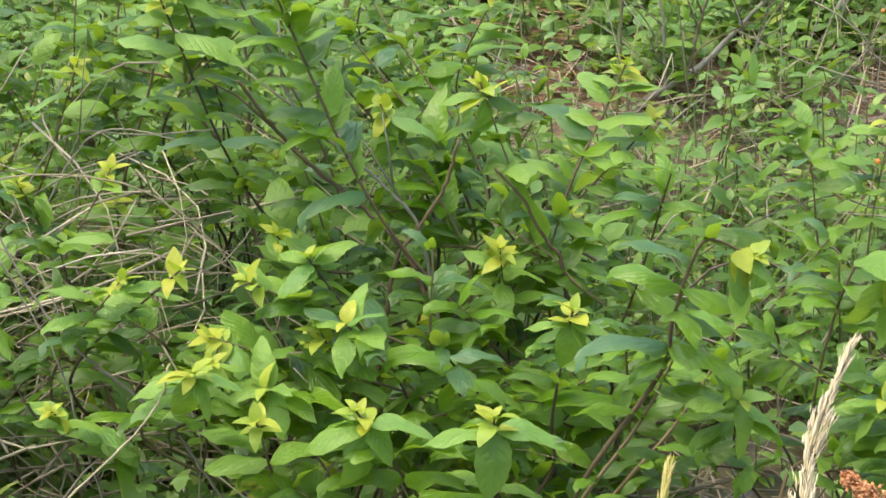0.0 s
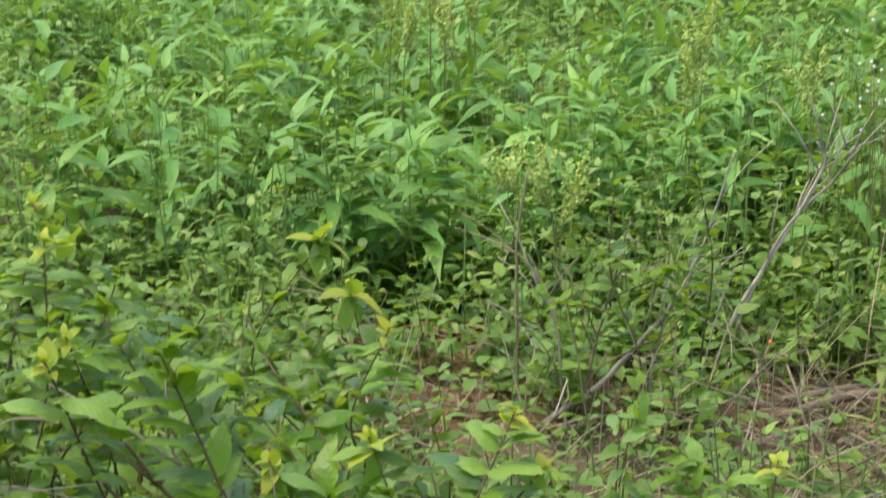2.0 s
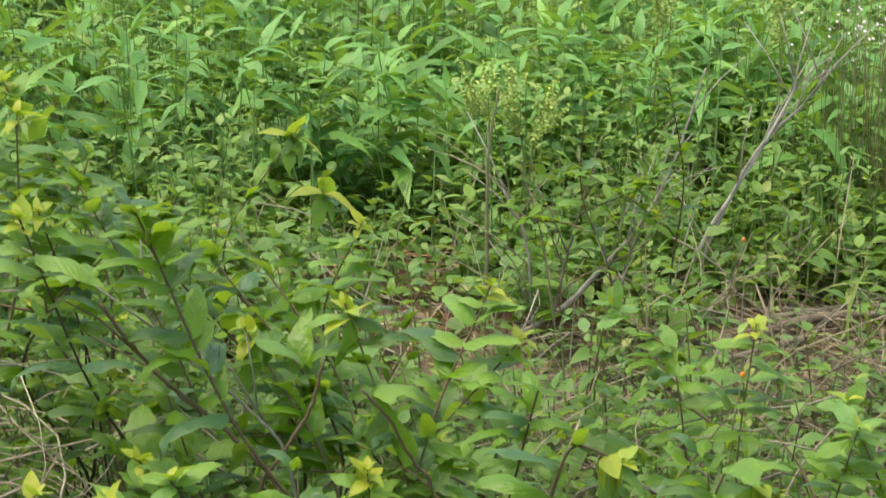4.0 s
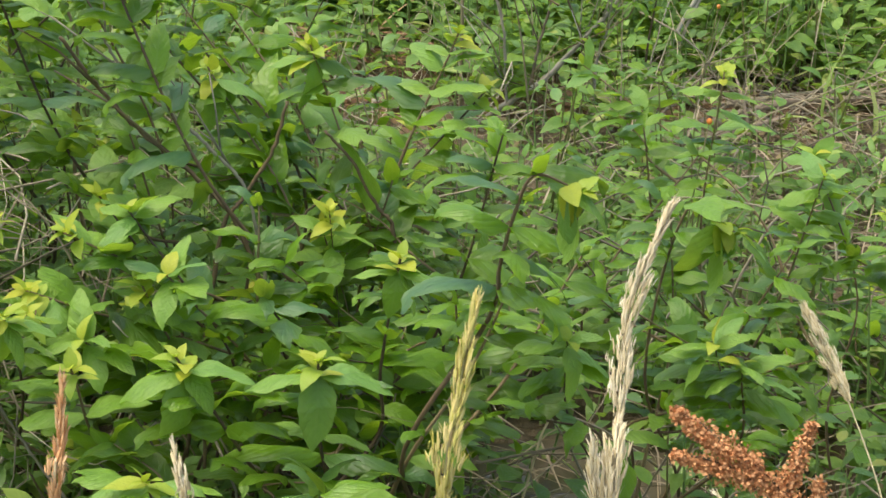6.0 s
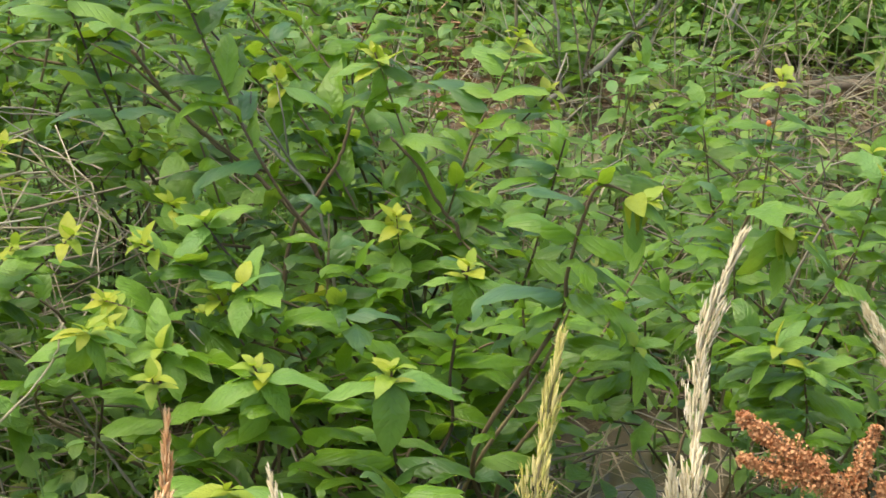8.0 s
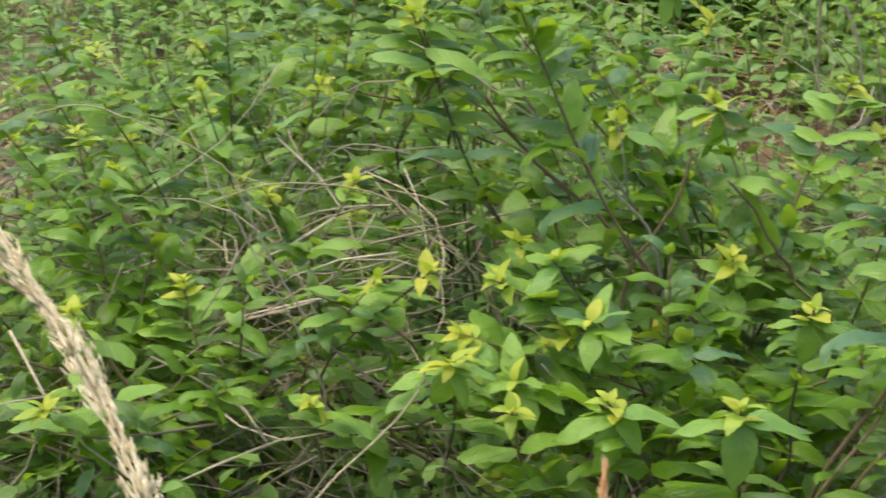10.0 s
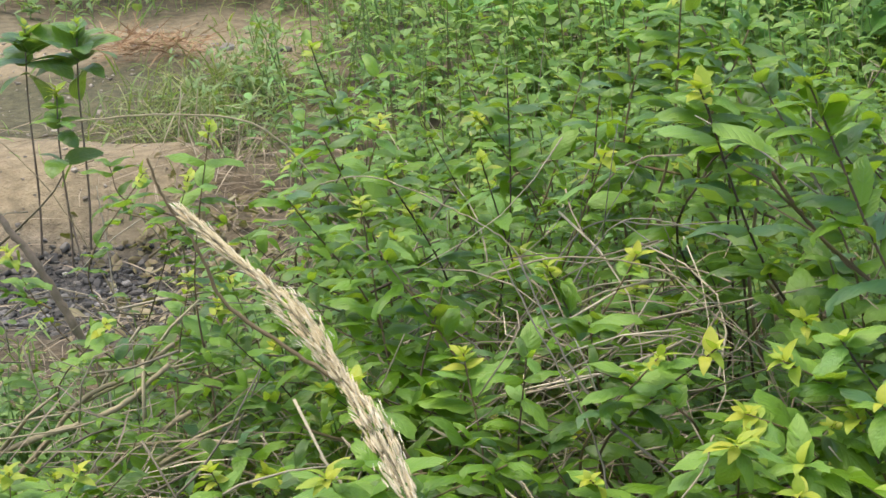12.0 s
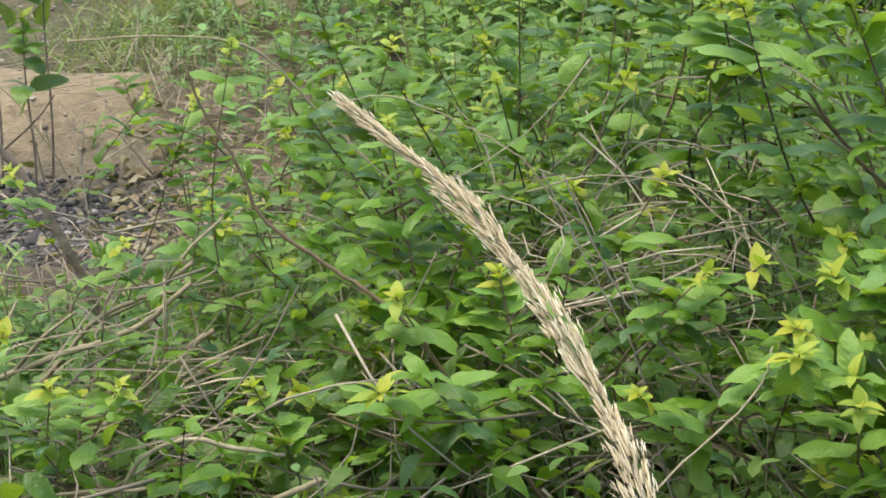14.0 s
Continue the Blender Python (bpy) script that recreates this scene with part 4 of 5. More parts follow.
# sparse verge grass all round
n = 26000
x, y = R.normal(0, 3.6, n), R.normal(2.5, 4.2, n)
k = ((y < 1.7) | (np.abs(x + 0.2) > 1.5 + 0.3 * bumps(x, y, 2))) & (R.rand(n) < 0.55 + 0.45 * bumps(x, y, 1.6)) & (open_at(x, y) + gravel_at(x, y) < 0.1) & ~((x < -1.2) & (y > 2.6) & (y < 6.5) & (x > -3))
k &= (x ** 2 + y ** 2 > 0.09)
x, y = x[k], y[k]
tall = np.where(y < 1.4, 0.7, 1.0)
m = poses_of(np.c_[x, y, ground_z(x, y) - 0.005], fan(len(x), 0.5, 1.4), ups(len(x), 0.6), R.uniform(0.08, 0.26, len(x)) * tall)
tagged(new("verge_grass", strewn_mesh("verge_grass", [(BLADE, m)], blade_mat)), "sparse green grass of the verge", "grass", kind="stuff")
herb_patch("verge_herbs", "scattered low herbs on the verge", 3000, (-6, 6), (-3, 9), (0.06, 0.25), (0.03, 0.07), (ROUND, SMALL), leaf_low,
           lambda x, y: ((y < 1.5) | (np.abs(x + 0.2) > 1.45)) * (0.35 + 0.4 * bumps(x, y, 1.3)) * (1 - smooth01(0.02, 0.1, open_at(x, y) + gravel_at(x, y))) * ~((x < -1.2) & (y > 2.6) & (y < 6.5) & (x > -3)) * (x ** 2 + y ** 2 > 0.2), 9)

# dry litter
n = 9000
x, y = R.uniform(-2.2, 1.7, n), R.uniform(1.7, 5.0, n)
w = 1.5 * hill(x, y, -1.66, 4.3, 0.14, 0.4) + 0.5 * hill(x, y, 0.05, 2.1, 0.4, 0.3) + 0.6 * hill(x, y, 0.75, 2.7, 0.3, 0.3) + hill(x, y, 1.05, 3.4, 0.5, 0.4) + 0.4 * hill(x, y, -0.5, 2.4, 0.35, 0.35) + 0.5 * hill(x, y, -1.2, 2.35, 0.35, 0.3) + 0.35 * hill(x, y, -1.5, 3.5, 0.3, 0.4) + 1.2 * hill(x, y, 1.15, 4.2, 0.55, 0.45) + 0.25
k = R.rand(n) < w * (1 - 0.95 * gravel_at(x, y))
x, y = x[k], y[k]
d = fan(len(x), -0.05, 0.25)
hz = R.exponential(0.05, len(x)) + 0.012
m = poses_of(np.c_[x, y, ground_z(x, y) + hz], d, ups(len(x), 0.5), R.uniform(0.06, 0.24, len(x)), R.uniform(0.06, 0.13, len(x)))
tagged(new("dry_litter", strewn_mesh("dry_litter", [(BIT, m)], straw)), "dry straw-coloured stems lying under the plants", "litter", kind="stuff")
n = 260
x, y = R.normal(-0.45, 0.26, n), R.normal(2.42, 0.16, n)
k = R.rand(n) < 0.5
x = np.where(k, x, R.normal(-1.15, 0.2, n))
y = np.where(k, y, R.normal(2.3, 0.16, n))
d = fan(n, -0.3, 0.5)
m = poses_of(np.c_[x, y, R.uniform(0.05, 0.42, n)], d, ups(n, 0.8), R.uniform(0.08, 0.22, n), R.uniform(0.06, 0.11, n))
extra_n = 55
g = np.c_[R.normal(-0.43, 0.15, extra_n), R.normal(2.53, 0.06, extra_n), R.uniform(0.32, 0.54, extra_n)]
way_extra = fan(extra_n, -0.35, 0.35)
extra = poses_of(g, way_extra, ups(extra_n, 0.8), R.uniform(0.08, 0.22, extra_n), R.uniform(0.05, 0.09, extra_n))
m = np.concatenate([m, extra])
lying_n = 75
g = np.c_[R.normal(-1.2, 0.17, lying_n), R.normal(2.28, 0.12, lying_n), R.uniform(0.12, 0.32, lying_n)]
turn = R.normal(0.35, 0.5, lying_n)
way_lying = np.c_[np.cos(turn), 0.6 * np.sin(turn), R.normal(0.15, 0.2, lying_n)]
lying = poses_of(g, way_lying, ups(lying_n, 0.8), R.uniform(0.1, 0.32, lying_n), R.uniform(0.07, 0.12, lying_n))
standing_n = 480
sx, sy = R.uniform(-1.4, 2.2, standing_n), R.uniform(2.6, 5.6, standing_n)
keep = (bare_at(sx, sy) < 0.9) & (gravel_at(sx, sy) < 0.2)
sx, sy = sx[keep], sy[keep]
standing = poses_of(np.c_[sx, sy, ground_z(sx, sy)], fan(len(sx), 0.6, 1.5), ups(len(sx), 0.8), R.uniform(0.12, 0.42, len(sx)), R.uniform(0.08, 0.15, len(sx)))
tagged(new("pale_stalks", strewn_mesh("pale_stalks", [(BIT, np.concatenate([lying, standing]))], straw_pale)), "pale dry stalks lying and standing among the herbs", "litter", kind="stuff")
tagged(new("dry_stems", strewn_mesh("dry_stems", [(BIT, m)], straw)), "tangle of dry grey-brown stems in the thicket", "litter", kind="stuff")


# fine dead sticks, bent a little, lying crosswise in the thicket
def stick_shape(bend):
    v, q = tube([Vector((bend * math.sin(math.pi * u), u, 0.5 * bend * math.sin(2 * u))) for u in (0, 0.25, 0.5, 0.75, 1)], 0.0085, 0.004, 4)
    return v, q, np.zeros((len(v), 2))


STICKS = [stick_shape(b) for b in (0.10, -0.22, 0.30, -0.36)]


def tangle(label, boxes, mat):
    sets = []
    for cx, cy, sx, sy, z0, z1, count, slope in boxes:
        for k, shape in enumerate(STICKS):
            n = count // 4
            a = R.choice((0.0, math.pi), n) + R.normal(0, 0.75, n)
            d = np.c_[np.cos(a), np.sin(a), R.normal(slope, 0.55, n)]
            at = np.c_[R.normal(cx, sx, n), R.normal(cy, sy, n), R.uniform(z0, z1, n)]
            ln = R.uniform(0.1, 0.34, n)
            sets.append((shape, poses_of(at - d * ln[:, None] * 0.5, d, ups(n, 0.9), ln, R.uniform(0.08, 0.28, n))))
    tagged(new("dead_sticks", strewn_mesh("dead_sticks", sets, mat)), label, "twigs", kind="stuff")


# one stick colour in two tones: stick_mat lightened to offset the shrub's shade
stick_mat = rough_material("stick", ((0.2, (0.22, 0.18, 0.12)), (0.55, (0.44, 0.38, 0.27)), (0.9, (0.66, 0.58, 0.43))), 25, 0.85, random_mix=0.75, island=True)
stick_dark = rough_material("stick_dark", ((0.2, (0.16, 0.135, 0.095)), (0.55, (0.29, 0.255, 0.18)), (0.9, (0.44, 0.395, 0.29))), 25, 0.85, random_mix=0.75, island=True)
tangle("tangle of thin grey-brown dead sticks caught in the shrubs", ((-0.42, 2.50, 0.16, 0.1, 0.26, 0.52, 36, 0.0), (-0.45, 2.25, 0.18, 0.12, 0.1, 0.4, 40, 0.0), (-0.45, 2.45, 0.2, 0.12, 0.0, 0.3, 48, 0.3),
       (-0.58, 2.62, 0.1, 0.06, 0.34, 0.54, 12, 0.0)), stick_mat)
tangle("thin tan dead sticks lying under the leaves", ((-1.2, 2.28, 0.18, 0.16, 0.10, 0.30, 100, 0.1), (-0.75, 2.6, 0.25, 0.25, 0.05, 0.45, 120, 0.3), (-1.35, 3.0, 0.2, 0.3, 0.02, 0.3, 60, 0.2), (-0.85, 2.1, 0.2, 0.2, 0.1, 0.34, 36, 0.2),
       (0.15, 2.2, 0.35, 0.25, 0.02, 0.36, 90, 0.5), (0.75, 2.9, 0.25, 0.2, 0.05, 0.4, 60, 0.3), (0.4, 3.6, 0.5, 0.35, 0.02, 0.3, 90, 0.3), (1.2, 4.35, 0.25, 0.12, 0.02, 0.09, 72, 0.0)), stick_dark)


# ---- dead twigs, each from the ground ----
def twig(points, r0, r1, mat, label, side=0, seed=0, name="dead_twig"):
    rng = random.Random(seed)
    pts = [Vector(a) for a in points]
    if pts[0].z > 0.06:
        first = pts[0] + (pts[0] - pts[1]) * 3.2
        first.z = float(ground_z(np.float64(first.x), np.float64(first.y))) - 0.02
        pts = [first, first.lerp(pts[0], 0.4), first.lerp(pts[0], 0.75)] + pts
    line = spline(pts, 9)
    line = [a + Vector((rng.gauss(0, 0.0007), rng.gauss(0, 0.0007), rng.gauss(0, 0.0007))) for a in line]
    o = Vector(line[0])
    main = thing(name, mesh_of(name, *tube([a - o for a in line], r0, r1, 6, 0.15, rng), mat), label, "twig", "dead twigs", tuple(o))
    for k in range(side):
        i = rng.randrange(len(line) // 3, len(line) - 1)
        t = (line[i + 1] - line[i]).normalized()
        w = (t + Vector((rng.uniform(-1, 1), rng.uniform(-0.5, 0.5), rng.uniform(-0.3, 0.9)))).normalized()
        ln = rng.uniform(0.06, 0.26)
        c0 = line[i] - o
        part("side_twig", mesh_of("side_twig", *tube([c0, c0 + w * ln * 0.5 + UP * 0.01, c0 + w * ln], r1 * 0.9, r1 * 0.45, 4), mat), main)
    return main


PALE, GREY, BROWN = "pale dry twig leaning among the leaves", "weathered grey twig standing in the thicket", "dark brown bare branch of a shrub"

def dead(pts, a, b, mt, lab, side, seed):
    thin = 0.7 if mt is bark or a > 0.006 else 0.52
    return twig(pts, a * thin, b * thin, mt, lab, side, seed)


dead([(-0.42, 1.90, 0.38), (-0.32, 1.96, 0.47), (-0.30, 1.99, 0.52)], 0.0032, 0.0022, dead_wood, PALE, 0, 40)
dead([(-0.27, 2.15, 0.26), (-0.34, 2.18, 0.35), (-0.44, 2.20, 0.43), (-0.50, 2.22, 0.50), (-0.57, 2.26, 0.63)], 0.0045, 0.0025, grey_wood, GREY, 1, 41)
dead([(-0.40, 2.31, 0.40), (-0.46, 2.32, 0.45), (-0.56, 2.33, 0.51)], 0.0032, 0.002, dead_wood, PALE, 0, 42)
dead([(-0.30, 2.41, 0.49), (-0.40, 2.42, 0.56), (-0.53, 2.41, 0.58), (-0.63, 2.39, 0.56)], 0.003, 0.002, dead_wood, PALE, 1, 43)
dead([(-0.65, 2.66, 0.50), (-0.74, 2.66, 0.56), (-0.86, 2.65, 0.61), (-0.95, 2.63, 0.60)], 0.0028, 0.002, dead_wood, PALE, 1, 44)
dead([(-0.54, 2.68, 0.53), (-0.42, 2.70, 0.53), (-0.30, 2.71, 0.54)], 0.003, 0.002, grey_wood, GREY, 2, 45)
dead([(-0.49, 2.64, 0.55), (-0.37, 2.65, 0.54), (-0.28, 2.64, 0.51)], 0.003, 0.002, grey_wood, GREY, 2, 46)
stem_ob = dead([(-1.405, 2.95, 0.0), (-1.448, 2.95, 0.116), (-1.483, 2.95, 0.205), (-1.518, 2.95, 0.277), (-1.562, 2.95, 0.358), (-1.60, 2.95, 0.41), (-1.68, 2.96, 0.53), (-1.74, 2.97, 0.63)], 0.0145, 0.0075, brown_wood, "thick brown woody stem leaning at the sand edge", 3, 47)
part("side_limb", mesh_of("side_limb", *tube([a - stem_ob.location for a in spline([Vector(p) for p in ((-1.655, 2.956, 0.492), (-1.638, 2.956, 0.545), (-1.631, 2.957, 0.59), (-1.612, 2.957, 0.64))], 5)], 0.0045, 0.0026, 6, 0.15, random.Random(72)), brown_wood), stem_ob)
STALK = "thick tan dead stalk fallen across the low plants"
dead([(-1.414, 2.4, 0.231), (-1.306, 2.4, 0.278), (-1.2, 2.4, 0.324), (-1.118, 2.42, 0.39)], 0.009, 0.006, dead_wood, STALK, 2, 64)
dead([(-1.25, 2.38, 0.22), (-1.139, 2.38, 0.292), (-1.08, 2.39, 0.33)], 0.009, 0.006, dead_wood, STALK, 1, 65)
dead([(-1.191, 2.34, 0.226), (-1.115, 2.34, 0.268), (-1.06, 2.35, 0.30)], 0.0085, 0.006, dead_wood, STALK, 1, 66)
dead([(-1.33, 2.32, 0.205), (-1.26, 2.32, 0.225), (-1.2, 2.33, 0.25)], 0.0075, 0.005, grey_wood, STALK, 0, 67)
dead([(-1.275, 2.46, 0.31), (-1.19, 2.46, 0.355), (-1.13, 2.47, 0.4)], 0.007, 0.005, dead_wood, STALK, 2, 68)
dead([(-1.2, 2.12, 0.0), (-1.12, 2.07, 0.25), (-1.037, 2.05, 0.324), (-0.963, 2.05, 0.317), (-0.901, 2.05, 0.312)], 0.006, 0.006, dead_wood, STALK, 0, 69)
dead([(-1.05, 2.06, 0.0), (-0.98, 2.02, 0.2), (-0.91, 2.0, 0.27), (-0.843, 2.0, 0.306)], 0.0065, 0.006, dead_wood, STALK, 0, 70)
dead([(-1.4, 2.05, 0.0), (-1.3, 2.0, 0.2), (-1.213, 2.0, 0.256), (-1.07, 2.0, 0.279)], 0.005, 0.005, dead_wood, STALK, 0, 71)
dead([(-0.785, 2.24, 0.43), (-0.89, 2.24, 0.505), (-0.963, 2.24, 0.56), (-0.995, 2.24, 0.635), (-1.034, 2.24, 0.70), (-1.055, 2.24, 0.76)], 0.006, 0.0025, bark, BROWN, 0, 48)
dead([(-0.04, 2.40, 0.47), (-0.098, 2.42, 0.531), (-0.167, 2.42, 0.591), (-0.214, 2.42, 0.643), (-0.261, 2.42, 0.708)], 0.0052, 0.0035, bark, BROWN, 2, 49)
dead([(-0.03, 2.44, 0.50), (-0.066, 2.44, 0.548), (-0.103, 2.44, 0.585), (-0.148, 2.44, 0.624), (-0.188, 2.44, 0.665), (-0.213, 2.44, 0.711)], 0.005, 0.0035, grey_wood, "weathered grey twig with knobbly side shoots", 7, 50)
dead([(-0.06, 2.41, 0.46), (-0.037, 2.42, 0.496), (-0.011, 2.42, 0.538), (0.008, 2.42, 0.576), (0.021, 2.42, 0.63)], 0.005, 0.003, bark, BROWN, 0, 51)
dead([(0.16, 2.42, 0.46), (0.14, 2.42, 0.488), (0.104, 2.42, 0.552), (0.069, 2.42, 0.592)], 0.0045, 0.0028, bark, BROWN, 0, 52)
dead([(-0.02, 2.40, 0.43), (0.004, 2.40, 0.451), (0.034, 2.40, 0.475), (0.069, 2.40, 0.512)], 0.004, 0.0025, bark, BROWN, 0, 53)
dead([(-1.36, 2.25, 0.32), (-1.24, 2.31, 0.33), (-1.12, 2.37, 0.35)], 0.004, 0.002, dead_wood, PALE, 0, 54)
dead([(-1.36, 2.31, 0.32), (-1.20, 2.39, 0.34), (-1.09, 2.45, 0.40)], 0.003, 0.002, dead_wood, PALE, 0, 55)
dead([(-1.15, 2.10, 0.32), (-1.06, 2.17, 0.39), (-1.03, 2.18, 0.39)], 0.003, 0.002, dead_wood, PALE, 0, 56)
dead([(-0.47, 2.21, 0.41), (-0.51, 2.24, 0.47), (-0.60, 2.28, 0.63)], 0.0035, 0.002, grey_wood, GREY, 0, 57)
dead([(0.75, 2.97, 0.44), (0.86, 2.96, 0.50), (0.95, 2.95, 0.54)], 0.003, 0.002, dead_wood, PALE, 0, 58)
dead([(0.81, 2.95, 0.41), (0.90, 2.95, 0.51), (0.95, 2.96, 0.60)], 0.003, 0.002, dead_wood, PALE, 0, 59)
dead([(-1.20, 3.18, 0.53), (-1.35, 3.14, 0.56), (-1.51, 3.09, 0.56)], 0.0048, 0.0036, dead_wood, PALE, 0, 60)
BUSH = "weathered grey stem of a half-dead bush among the herbs"
dead([(0.42, 4.3, 0.0), (0.474, 4.3, 0.051), (0.588, 4.3, 0.133), (0.658, 4.3, 0.215), (0.727, 4.3, 0.296), (0.778, 4.3, 0.389), (0.816, 4.3, 0.487), (0.867, 4.3, 0.668)], 0.0125, 0.003, pale_twig, BUSH, 10, 61)
dead([(0.54, 4.31, 0.0), (0.562, 4.3, 0.178), (0.584, 4.3, 0.278), (0.627, 4.3, 0.439)], 0.0062, 0.003, brown_wood, BUSH, 5, 76)
dead([(0.51, 4.29, 0.0), (0.497, 4.3, 0.115), (0.482, 4.3, 0.266), (0.426, 4.3, 0.391)], 0.0062, 0.003, pale_twig, BUSH, 4, 77)
dead([(0.69, 4.29, 0.0), (0.699, 4.3, 0.062), (0.706, 4.3, 0.202), (0.772, 4.3, 0.376)], 0.0066, 0.003, pale_twig, BUSH, 5, 78)
dead([(0.40, 4.31, 0.0), (0.391, 4.3, 0.329), (0.391, 4.3, 0.477), (0.412, 4.3, 0.622)], 0.0062, 0.003, dead_wood, PALE, 0, 79)
dead([(0.93, 4.75, 0.02), (0.973, 4.75, 0.15), (1.071, 4.75, 0.327), (1.137, 4.75, 0.449), (1.178, 4.75, 0.542), (1.156, 4.75, 0.595)], 0.0095, 0.004, pale_twig, GREY, 8, 62)
dead([(0.95, 4.76, 0.02), (0.999, 4.75, 0.177), (1.095, 4.75, 0.381), (1.219, 4.75, 0.515), (1.248, 4.75, 0.582)], 0.0085, 0.004, pale_twig, GREY, 8, 81)
dead([(0.51, 4.59, 0.03), (0.51, 4.59, 0.20), (0.44, 4.62, 0.33), (0.33, 4.65, 0.39)], 0.0075, 0.003, dead_wood, PALE, 6, 63)
LOG = "dead brown branch lying on bare soil"
dead([(0.98, 4.33, 0.02), (1.15, 4.42, 0.045), (1.3, 4.45, 0.05), (1.52, 4.5, 0.035)], 0.02, 0.012, brown_wood, LOG, 3, 73)
dead([(0.83, 4.13, 0.015), (0.98, 4.2, 0.04), (1.13, 4.3, 0.045)], 0.015, 0.009, brown_wood, LOG, 2, 74)
dead([(1.05, 4.5, 0.02), (1.25, 4.53, 0.04), (1.45, 4.6, 0.03)], 0.013, 0.008, grey_wood, LOG, 2, 75)
rng = random.Random(5)
for k in range(60):
    x, y = rng.choice(((-0.5, 2.45), (-0.4, 2.7), (-1.2, 2.4), (-0.2, 2.55), (0.6, 4.2), (1.1, 3.5), (-1.45, 3.6), (0.1, 2.3), (-0.8, 2.6), (0.5, 2.4), (-1.0, 2.2), (0.3, 3.4)))
    x, y = x + rng.gauss(0, 0.15), y + rng.gauss(0, 0.12)
    h, a = rng.uniform(0.15, 0.5), rng.uniform(0, 6.28)
    ln = rng.uniform(0.1, 0.4)
    g = float(ground_z(np.float64(x), np.float64(y))) - 0.01
    twig([(x, y, g), (x + 0.5 * ln * math.cos(a), y + 0.3 * ln * math.sin(a), g + h * 0.65), (x + ln * math.cos(a), y + 0.6 * ln * math.sin(a), g + h)],
         rng.uniform(0.0014, 0.0026), 0.0009, rng.choice((dead_wood, grey_wood)), "thin dry twig standing among the leaves", rng.randrange(3), 80 + k)


# ---- grass heads in front ----
def pod(length, width, seed, rows=6):
    vs, qs, sides = [], [], 5
    for i in range(rows):
        u = i / (rows - 1)
        r = width * (math.sin(math.pi * min(1, u * 0.92 + 0.05)) ** 0.8) * (1 - 0.45 * u) + 0.00015
        for k in range(sides):
            a = 2 * math.pi * k / sides
            vs.append((r * math.cos(a), u * length, r * 0.7 * math.sin(a) + 0.12 * length * u * u))
    for i in range(rows - 1):
        for k in range(sides):
            a, b = i * sides + k, i * sides + (k + 1) % sides
            qs.append((a, b, b + sides, a + sides))
    return np.array(vs), np.array(qs)


BRISTLE = leaf_shape(4, 0.045, 0.3, 0.3, 0, 0.6)
bristle = rough_material("bristle", ((0.2, (0.72, 0.60, 0.38)), (0.8, (0.90, 0.83, 0.64))), 60, 0.8, random_mix=0.8, island=True)
bristle_gold = rough_material("bristle_gold", ((0.2, (0.58, 0.52, 0.09)), (0.8, (0.82, 0.70, 0.28))), 60, 0.8, random_mix=0.8, island=True)
bristle_rust = rough_material("bristle_rust", ((0.2, (0.66, 0.37, 0.16)), (0.8, (0.84, 0.62, 0.38))), 60, 0.8, random_mix=0.8, island=True)


